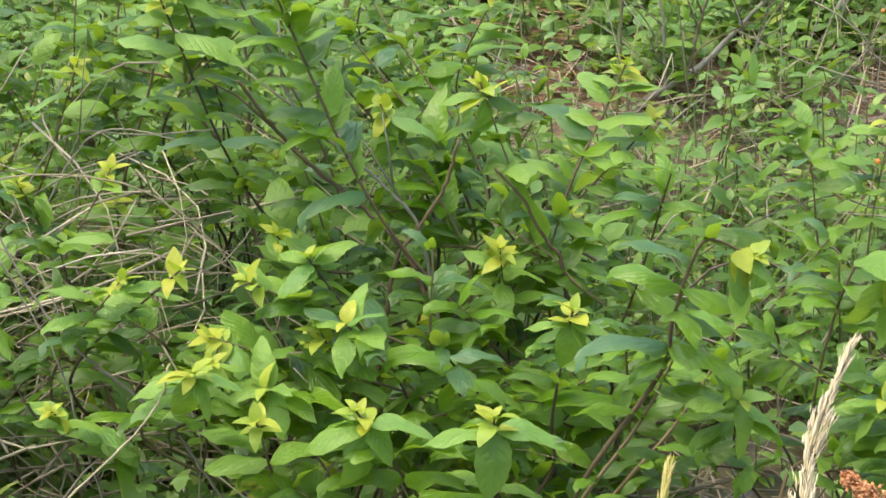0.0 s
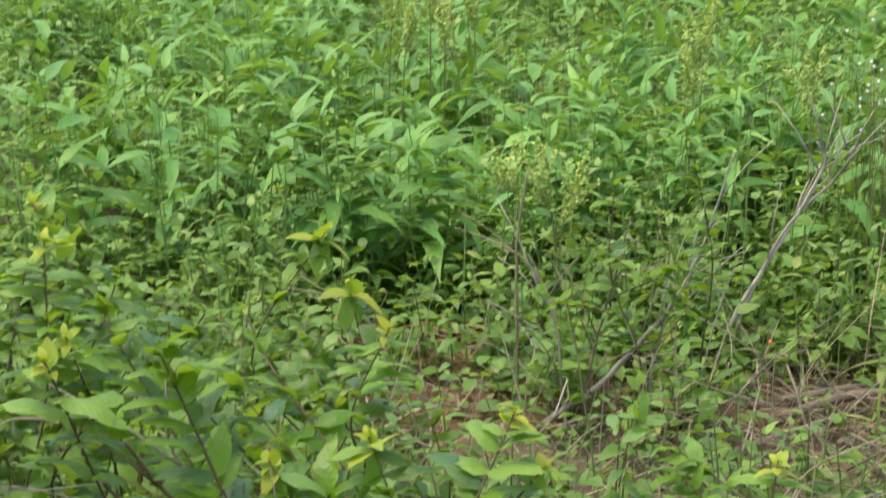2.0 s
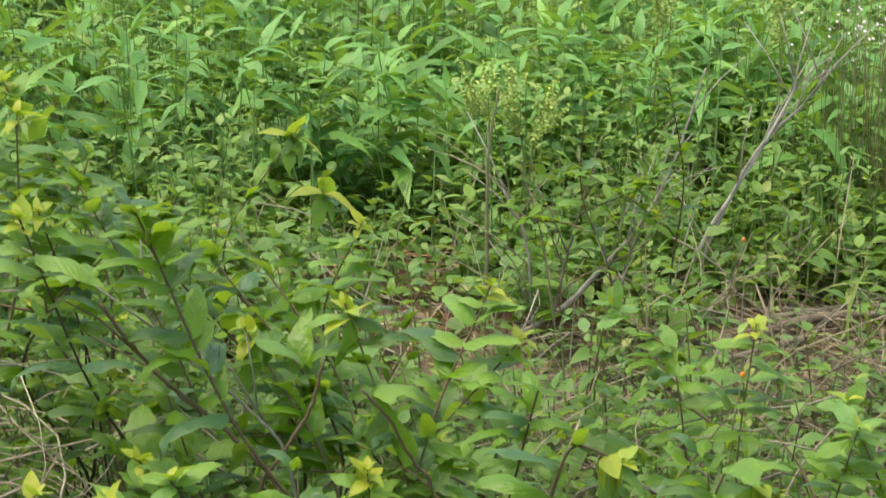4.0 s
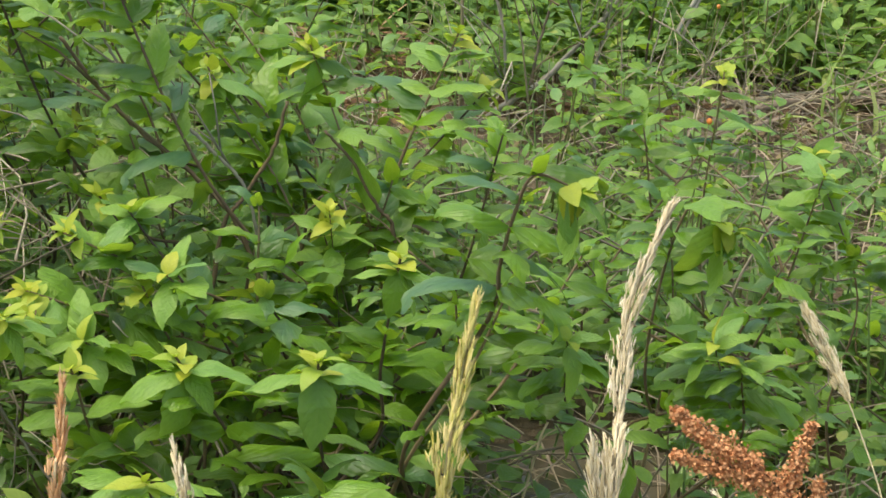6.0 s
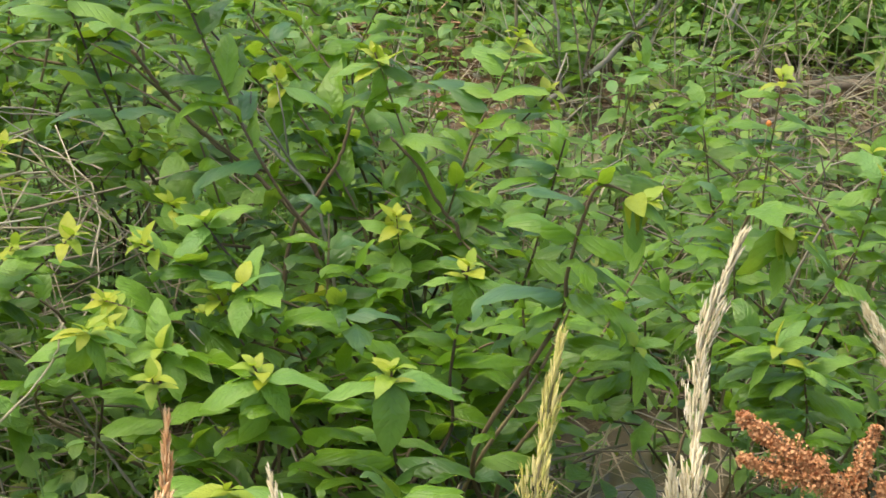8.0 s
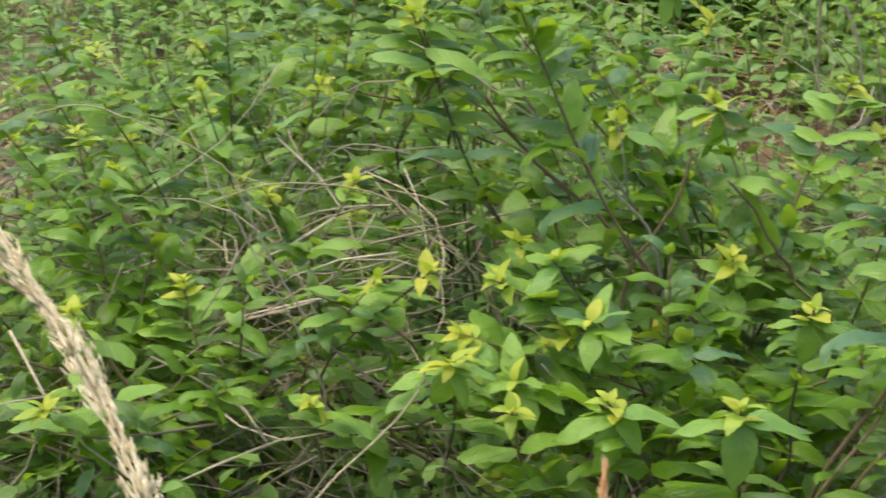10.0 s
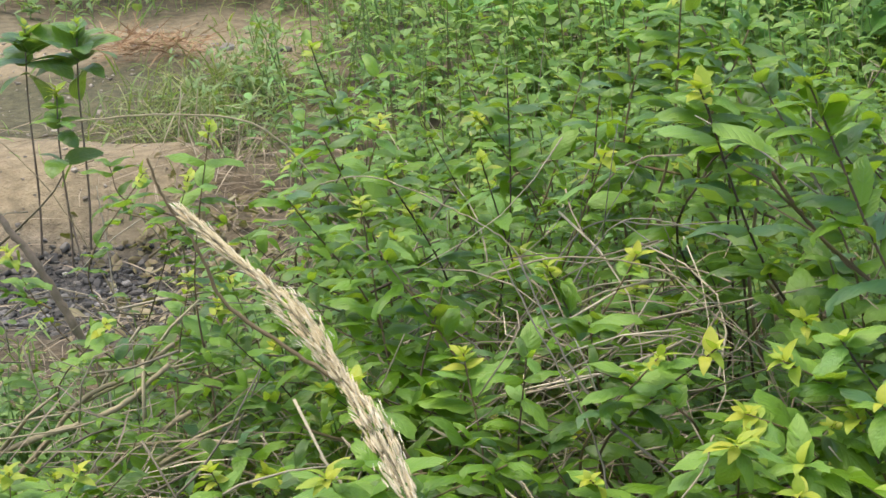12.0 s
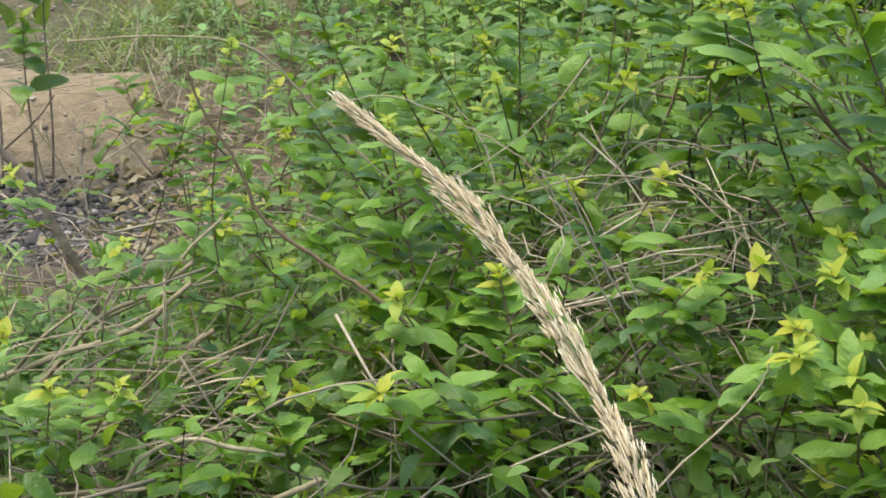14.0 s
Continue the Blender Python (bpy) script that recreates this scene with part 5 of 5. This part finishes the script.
def grass_head(points, head, width, mat, label, seed, spikelets=110, length=0.0105, stalk=0.0012, side=()):
    """A stalk from the ground, and spikelets that overlap along its upper end."""
    rng = random.Random(seed)
    pts = [Vector(a) for a in points]
    foot = pts[-1] + (pts[-1] - pts[-2]) * 1.2
    foot.z = float(ground_z(np.float64(foot.x), np.float64(foot.y))) - 0.02
    line = spline([foot] + [pts[-1] * 0.55 + foot * 0.45 - Vector((0, 0.02, 0))] + pts[::-1], 8)
    plant = root("grass_stalk", foot, label, "grass", "grass stalks with seed heads")
    stem = part("stem", mesh_of("stem", *tube([a - foot for a in line], stalk * 1.3, stalk * 0.6, 5), green_stem if mat is husk_gold else dead_wood), plant)
    v, q = pod(length, length * 0.145, seed)
    me = mesh_of("spikelet", v, q, mat)
    along = [0.0]
    for a, b in zip(line, line[1:]):
        along.append(along[-1] + (b - a).length)
    runs = [(line, along, head, width, spikelets)]
    for lo, ln, lean in side:
        base_i = max(range(len(line)), key=lambda i: -abs(along[-1] - along[i] - lo))
        b0, t = line[base_i], (line[base_i + 1] - line[base_i]).normalized() if base_i + 1 < len(line) else UP
        sl = spline([b0, b0 + t * ln * 0.5 + Vector(lean) * ln * 0.7, b0 + t * ln + Vector(lean) * ln], 5)
        part("branchlet", mesh_of("branchlet", *tube([a - foot for a in sl], stalk * 0.6, stalk * 0.4, 4), dead_wood), plant)
        al = [0.0]
        for a, b in zip(sl, sl[1:]):
            al.append(al[-1] + (b - a).length)
        runs.append((sl, al, ln, width * 0.5, int(spikelets * 0.22)))
    fuzz_at, fuzz_way = [], []
    for ln_, al_, hd, wd, cnt in runs:
        for k in range(cnt):
            d = al_[-1] - hd * (k + rng.random()) / cnt
            for i in range(len(ln_) - 1):
                if al_[i + 1] >= d:
                    break
            f = (d - al_[i]) / max(1e-6, al_[i + 1] - al_[i])
            c, t = ln_[i].lerp(ln_[i + 1], f), (ln_[i + 1] - ln_[i]).normalized()
            u = (al_[-1] - d) / hd
            r = wd * 0.5 * (0.18 + 0.82 * min(1, u * 2.6)) * (1 - 0.25 * u) * rng.uniform(0.5, 1.0) * (0.75 + 0.35 * math.sin(u * 26 + seed))
            a = rng.uniform(0, 6.28)
            o = t.cross(Vector((math.cos(a), math.sin(a), 0.3))).normalized()
            way = (t + o * rng.uniform(0.0, 0.15)).normalized()
            x = way.cross(o).normalized()
            m4 = Matrix((x, way, x.cross(way))).transposed().to_4x4()
            ob = part("spikelet", me, stem)
            s, thin = rng.uniform(0.75, 1.2), rng.uniform(0.5, 0.95)
            ob.matrix_local = Matrix.Translation(c - foot + o * r * 0.6 - t * length * 0.3) @ m4 @ Matrix.Diagonal((s * thin, s, s * thin, 1))
            for _ in range(2):
                fuzz_at.append(c - foot + o * r * rng.uniform(0.3, 1.0) + t * length * rng.uniform(-0.3, 0.5))
                fuzz_way.append(t + o * rng.uniform(0.0, 0.25) + Vector((rng.gauss(0, 0.08), rng.gauss(0, 0.08), rng.gauss(0, 0.08))))
    n = len(fuzz_at)
    ms = poses_of(np.array([tuple(a) for a in fuzz_at]), np.array([tuple(a) for a in fuzz_way]), ups(n, 1.0), np.array([length * rng.uniform(0.5, 1.0) for _ in range(n)]))
    tagged(part("bristles", strewn_mesh("bristles", [(BRISTLE, ms)], bristle_gold if mat is husk_gold else bristle_rust if mat is husk_rust else bristle), stem, "fine papery bristles"), kind="stuff")


grass_head([(0.29, 1.26, 0.91), (0.26, 1.22, 0.85), (0.25, 1.18, 0.80), (0.24, 1.12, 0.73)], 0.25, 0.033, husk, "pale straw-coloured grass seed head on a thin stalk", 1, 380,
           side=((0.25, 0.06, (-0.25, 0, 0)), (0.24, 0.05, (-0.12, 0.05, 0))))
grass_head([(0.14, 1.06, 0.92), (0.13, 1.03, 0.87), (0.12, 0.99, 0.80)], 0.2, 0.029, husk_gold, "golden green grass seed head on a thin stalk", 2, 310, side=((0.19, 0.045, (-0.35, 0, 0)),))
grass_head([(-0.10, 1.07, 0.86), (-0.10, 1.05, 0.82), (-0.10, 1.02, 0.79)], 0.16, 0.021, husk_rust, "rusty brown grass seed head on a thin stalk", 3, 180)
grass_head([(-0.04, 1.15, 0.78), (-0.035, 1.13, 0.76), (-0.03, 1.11, 0.74)], 0.10, 0.015, husk, "short pale grass seed head on a thin stalk", 4, 70)
grass_head([(0.61, 2.05, 0.51), (0.65, 1.98, 0.43), (0.67, 1.84, 0.34)], 0.115, 0.04, husk, "small pale grass head bent on a green stalk", 5, 260, 0.012)
grass_head([(0.35, 1.29, 0.67), (0.38, 1.27, 0.65), (0.41, 1.25, 0.61)], 0.08, 0.009, husk, "pale arching grass seed head beside the dock", 6, 50)
grass_head([(-0.658, 1.271, 1.021), (-0.541, 1.209, 0.947), (-0.44, 1.109, 0.847), (-0.379, 1.009, 0.741), (-0.318, 0.909, 0.635)], 0.5, 0.046, husk, "long pale grass seed head bending over the thicket", 7, 780, 0.012)


# ---- dock with rusty seeds ----
def dock(foot, arms, label):
    rng = random.Random(3)
    foot = Vector(foot)
    plant = root("dock_plant", foot, label, "dock")
    hub = Vector(arms[0][0])
    part("stem", mesh_of("stem", *tube([a - foot for a in spline([foot, (foot + hub) / 2 + Vector((0.01, 0, 0)), hub], 5)], 0.004, 0.003, 6), bark), plant)
    seed = leaf_shape(4, 0.45, 0.5, 0.5, 0, 0.45)
    for a, b, thick, cnt in arms:
        a, b = Vector(a), Vector(b)
        ln = spline([a, (a + b) / 2 + Vector((0, 0, 0.008)), b], 5)
        arm = part("branch", mesh_of("branch", *tube([c - foot for c in ln], 0.002, 0.001, 5), bark), plant)
        cnt = int(cnt * 1.7)
        us = np.array([rng.random() for _ in range(cnt)])
        place = np.array([tuple(a.lerp(b, u) + Vector((rng.uniform(-1.6, 1.6), rng.uniform(-1.6, 1.6), rng.uniform(-1.6, 1.6))) * thick * (1.1 - 0.7 * u) * (0.7 + 0.45 * math.sin(u * 31 + cnt)) - foot) for u in us])
        ms = poses_of(place, fan(cnt, -1.2, 1.0), ups(cnt, 1.0), np.array([rng.uniform(0.0024, 0.0050) for _ in range(cnt)]))
        tagged(part("seed_head", strewn_mesh("seed_head", [(seed, ms)], dock_mat), arm), "rusty papery seeds", kind="stuff")


dock((0.56, 1.72, -0.02), [
    ((0.56, 1.70, 0.40), (0.47, 1.73, 0.49), 0.012, 1675), ((0.47, 1.73, 0.48), (0.41, 1.77, 0.515), 0.009, 1312), ((0.52, 1.72, 0.45), (0.545, 1.74, 0.515), 0.007, 798),
    ((0.49, 1.72, 0.46), (0.41, 1.75, 0.475), 0.008, 957), ((0.56, 1.70, 0.42), (0.46, 1.72, 0.42), 0.010, 1197), ((0.57, 1.70, 0.38), (0.55, 1.72, 0.46), 0.009, 1036)],
    "dried dock seed head of rusty red-brown seeds")


# ---- stones ----
def stone_mesh(seed):
    rng = random.Random(seed)
    bm = bmesh.new()
    bmesh.ops.create_icosphere(bm, subdivisions=2, radius=1.0)
    off = Vector((rng.uniform(0, 50), rng.uniform(0, 50), 0))
    for v in bm.verts:
        v.co *= 1 + 0.45 * noise.noise(v.co * 1.2 + off) + 0.3 * noise.noise(v.co * 2.6 + off)
        v.co.z *= 0.6
    me = bpy.data.meshes.new("stone")
    bm.to_mesh(me)
    bm.free()
    me.materials.append(stone_mat)
    return me


STONES = [stone_mesh(s) for s in range(5)]
rng = random.Random(11)


def stone(x, y, s, label="grey stone half sunk in dark gravel"):
    ob = new("stone", rng.choice(STONES))
    z = float(ground_z(np.float64(x), np.float64(y)))
    ob.matrix_world = pose(x, y, z + s * 0.15, 0, 0, rng.uniform(0, 360)) @ Matrix.Diagonal((s, s * rng.uniform(0.7, 1), s * rng.uniform(0.7, 1), 1))
    tagged(ob, label, "stone", "stones on the ground")


stone(-1.83, 3.70, 0.018, "small pale stone lying on dark gravel")
for k in range(290):
    x, y = rng.gauss(-1.84, 0.2), rng.gauss(3.72, 0.13)
    if float(gravel_at(np.float64(x), np.float64(y))) > 0.45:
        stone(x, y, rng.uniform(0.004, 0.016) * (0.5 + 0.6 * rng.random()))
for k in range(16):
    stone(rng.uniform(-2.5, -1.5), rng.uniform(4.0, 6.0), rng.uniform(0.003, 0.006), "small stone lying on sand")
for x, y, s in ((-2.12, 5.78, 0.03), (-1.93, 5.8, 0.022), (-2.2, 5.9, 0.02)):
    stone(x, y, s, "pale flat stone lying on bare soil")
for k in range(34):
    stone(rng.gauss(1.05, 0.22), rng.gauss(4.45, 0.14), rng.uniform(0.006, 0.02), "small stone lying on reddish soil")

# grit on the bare soil
bm = bmesh.new()
bmesh.ops.create_cube(bm, size=1.6)
bmesh.ops.bevel(bm, geom=bm.edges[:], offset=0.35, segments=1, affect="EDGES")
gv2 = np.array([(v.co.x, v.co.y * 1.3 + 0.3 * v.co.x, v.co.z * 0.5) for v in bm.verts])
gq2 = []
for f in bm.faces:
    ids = [v.index for v in f.verts]
    gq2.append(ids if len(ids) == 4 else ids + [ids[0]])
bm.free()
gq2 = np.array([q for q in gq2 if len(set(q)) == 4])
n = 5200
x = np.concatenate([R.uniform(-2.9, -1.45, n // 2), R.uniform(0.5, 1.9, n // 4), R.uniform(-0.1, 0.6, n // 4)])
y = np.concatenate([R.uniform(3.5, 6.2, n // 2), R.uniform(3.6, 4.8, n // 4), R.uniform(4.2, 5.0, n // 4)])
k = R.rand(len(x)) < np.clip(bare_at(x, y) + 0.1 - 0.5 * open_at(x, y) - 0.35 * hill(x, y, -2.1, 4.45, 0.5, 0.25) - 0.8 * gravel_at(x, y), 0, 1)
x, y = x[k], y[k]
s = R.exponential(0.0022, len(x)) + 0.0018
d = fan(len(x), -0.3, 0.3)
m = poses_of(np.c_[x, y, ground_z(x, y) + s * 0.2], d, ups(len(x), 0.4), s, s * R.uniform(0.6, 1.2, len(x)))
n = 2600
gx2, gy2 = R.normal(-1.86, 0.24, n), R.normal(3.72, 0.17, n)
k = gravel_at(gx2, gy2) > 0.3
gx2, gy2 = gx2[k], gy2[k]
s2 = R.exponential(0.0025, len(gx2)) + 0.0025
m2 = poses_of(np.c_[gx2, gy2, ground_z(gx2, gy2) + s2 * 0.2], fan(len(gx2), -0.5, 0.5), ups(len(gx2), 0.5), s2, s2 * R.uniform(0.6, 1.2, len(gx2)))
gravel_mat = rough_material("gravel_bits", ((0.2, (0.035, 0.034, 0.03)), (0.6, (0.085, 0.08, 0.07)), (0.9, (0.20, 0.185, 0.16))), 14, 0.75, random_mix=0.8, island=True)
tagged(new("gravel", strewn_mesh("gravel", [((gv2, gq2, np.zeros((len(gv2), 2))), m2)], gravel_mat)), "dark broken gravel on damp soil", "gravel", kind="stuff")
gm2 = rough_material("grit", ((0.2, (0.16, 0.13, 0.10)), (0.8, (0.46, 0.41, 0.34))), 14, 0.85, random_mix=0.7, island=True)
tagged(new("grit", strewn_mesh("grit", [((gv2, gq2, np.zeros((len(gv2), 2))), m)], gm2)), "small grey and buff grit on bare soil", "gravel", kind="stuff")

# brown fallen leaves, curled, where the soil lies open
fallen = leaf_material("fallen_leaf", ((0.0, (0.14, 0.085, 0.05)), (0.4, (0.25, 0.165, 0.105)), (0.75, (0.34, 0.25, 0.17)), (1.0, (0.46, 0.38, 0.28))), 0.15, 0.7, island=True, veins=4.0, relief=0.3)
CURL = [leaf_shape(6, 0.24, 0.9, 0.5, 0, 0.9, 1.5), leaf_shape(6, 0.2, 0.5, 0.0, 0, 0.9, 1.5, 0.8)]
spots = ((-1.62, 4.02, 0.12, 0.22, 260), (-1.5, 3.6, 0.15, 0.25, 120), (1.1, 4.2, 0.4, 0.3, 260), (0.3, 4.2, 0.3, 0.3, 160), (-0.45, 2.4, 0.2, 0.15, 90), (0.15, 2.3, 0.3, 0.25, 160), (-1.2, 2.5, 0.2, 0.25, 120), (0.75, 3.0, 0.25, 0.25, 120))
x = np.concatenate([R.normal(a[0], a[2], a[4]) for a in spots])
y = np.concatenate([R.normal(a[1], a[3], a[4]) for a in spots])
n = len(x)
m = poses_of(np.c_[x, y, ground_z(x, y) + R.uniform(0.004, 0.03, n)], fan(n, -0.2, 0.5), ups(n, 0.7), R.uniform(0.02, 0.05, n))
half = R.rand(n) < 0.5
tagged(new("fallen_leaves", strewn_mesh("fallen_leaves", [(CURL[0], m[half]), (CURL[1], m[~half])], fallen)), "curled brown dead leaves on the open soil", "litter", kind="stuff")

# ---- dry tuft on the sand ----
n = 420
a, r = R.uniform(0, 6.28, n), 0.14 * np.sqrt(R.rand(n))
x, y = -2.32 + r * np.cos(a) * 1.3, 5.62 + r * np.sin(a) * 0.7
m = poses_of(np.c_[x, y, ground_z(x, y) + R.uniform(0, 0.06, n)], fan(n, -0.1, 0.8), ups(n, 0.8), R.uniform(0.05, 0.15, n), R.uniform(0.08, 0.14, n))
thing("dry_grass_tuft", strewn_mesh("dry_grass_tuft", [(BIT, m)], rust_straw), "tuft of dry rusty grass lying on the sand", "dry grass")["kind"] = "stuff"
n = 60
x, y = R.normal(-1.74, 0.06, n), R.normal(4.5, 0.1, n)
m = poses_of(np.c_[x, y, ground_z(x, y) - 0.005], fan(n, 0.8, 1.45), ups(n, 0.8), R.uniform(0.06, 0.18, n), R.uniform(0.08, 0.14, n))
thing("dry_grass_tuft", strewn_mesh("dry_grass_tuft", [(BIT, m)], straw_pale), "tuft of standing dry grass at the sand edge", "dry grass")["kind"] = "stuff"
n = 150
x, y = R.normal(0.12, 0.1, n), R.normal(4.85, 0.06, n)
m = poses_of(np.c_[x, y, ground_z(x, y) + R.uniform(0, 0.08, n)], fan(n, -0.4, 0.6), ups(n, 0.8), R.uniform(0.06, 0.2, n), R.uniform(0.12, 0.2, n))
thing("dry_grass_tuft", strewn_mesh("dry_grass_tuft", [(BIT, m)], rust_straw), "tuft of dry red-brown grass on reddish soil", "dry grass")["kind"] = "stuff"


# ---- blooms at the back ----
def plume(x, y, z, lean, ln, label, seed):
    rr = random.Random(seed)
    foot = Vector((x - lean[0] * 0.3, y, -0.02))
    plant = root("plume_herb", foot, label, "herb", "yellowish flower plumes")
    top = Vector((x, y, z))
    line = spline([foot, Vector((x - lean[0] * 0.2, y, z * 0.6)), top - Vector(lean) * ln * 0.5 + UP * 0.02, top], 6)
    part("stem", mesh_of("stem", *tube([c - foot for c in line], 0.003, 0.001, 5), green_stem), plant)
    place = []
    for spike in range(9):
        foot_s = line[-2 - rr.randrange(7)]
        lean_s = Vector((rr.gauss(0, 0.03) + lean[0] * 0.06, rr.gauss(0, 0.03), rr.uniform(0.07, 0.16)))
        for k in range(110):
            u = rr.random()
            w = 0.0075 * (1 - 0.6 * u)
            place.append(tuple(foot_s + lean_s * u + Vector((rr.gauss(0, w), rr.gauss(0, w), 0)) - foot))
    cnt = len(place)
    ms = poses_of(np.array(place), fan(cnt, 0.3, 1.4), ups(cnt, 0.6), np.array([rr.uniform(0.006, 0.012) for _ in range(cnt)]))
    tagged(part("flower_plume", strewn_mesh("flower_plume", [(ROUND, ms)], yellow_fluff), plant), kind="stuff")


PLUMES = ((0.38, 4.97, 0.42, -0.6), (0.49, 4.95, 0.39, -0.3), (0.59, 4.94, 0.38, 0.2), (0.16, 6.25, 0.66, 0.1), (0.27, 6.25, 0.69, 0.0), (0.40, 6.34, 0.64, -0.1), (0.20, 6.13, 0.60, 0.1),
          (0.31, 6.13, 0.62, 0.0), (1.02, 5.65, 0.62, 0.1), (0.97, 5.54, 0.56, 0.0), (1.06, 5.75, 0.66, 0.1), (1.22, 5.10, 0.62, 0.0))
for k, (x, y, z, l) in enumerate(PLUMES):
    plume(x, y, z, (l, 0, 0.3), 0.25, "herb with a dull yellow flower plume", 60 + k)


def daisy(x, y, z, seed):
    rr = random.Random(seed)
    foot = Vector((x, y, -0.02))
    plant = root("white_flower", foot, "slender herb with small white flowers", "flower", "white flowers")
    for k in range(3):
        top = Vector((x + rr.gauss(0, 0.05), y + rr.gauss(0, 0.05), z + rr.gauss(0, 0.05)))
        line = spline([foot, (foot + top) / 2 + Vector((rr.gauss(0, 0.02), 0, 0)), top], 4)
        stem = part("stem", mesh_of("stem", *tube([c - foot for c in line], 0.0015, 0.0008, 4), green_stem), plant)
        petal = leaf_shape(3, 0.5, 0.2, 0.1, 0, 0.6)
        a = np.linspace(0, 6.28, 9)[:-1]
        ms = poses_of(np.tile(tuple(top - foot), (8, 1)), np.c_[np.cos(a), np.sin(a) * 0.6, 0.2 + np.sin(a) * 0.8], np.tile((0, -0.5, 1.0), (8, 1)), np.full(8, 0.0048))
        part("petals", strewn_mesh("petals", [(petal, ms)], white_petal), stem, "white petals")


rng = random.Random(31)
for k in range(24):
    daisy(1.46 + rng.gauss(0, 0.06), 5.15 + rng.gauss(0, 0.08), 0.64 + rng.gauss(0, 0.06), 100 + k)

# ---- small orange fruit ----
for x, y, z in ((0.54, 2.32, 0.645), (0.75, 3.3, 0.55)):
    bm = bmesh.new()
    bmesh.ops.create_icosphere(bm, subdivisions=2, radius=0.0036)
    for v in bm.verts:
        v.co.z *= 1.15 - 0.2 * (v.co.x / 0.0043) ** 2
    me = bpy.data.meshes.new("fruit")
    bm.to_mesh(me)
    bm.free()
    me.materials.append(orange_skin)
    b = Vector((x, y + 0.02, 0))
    plant = root("berry_sprig", b, "thin sprig with one small orange fruit", "berry", "orange fruits")
    st = part("stem", mesh_of("stem", *tube([c - b for c in spline([b, Vector((x - 0.02, y + 0.02, z * 0.6)), Vector((x, y, z))], 5)], 0.0015, 0.0008, 4), green_stem), plant)
    part("fruit", me, st, "small round orange fruit").location = Vector((x, y, z)) - b
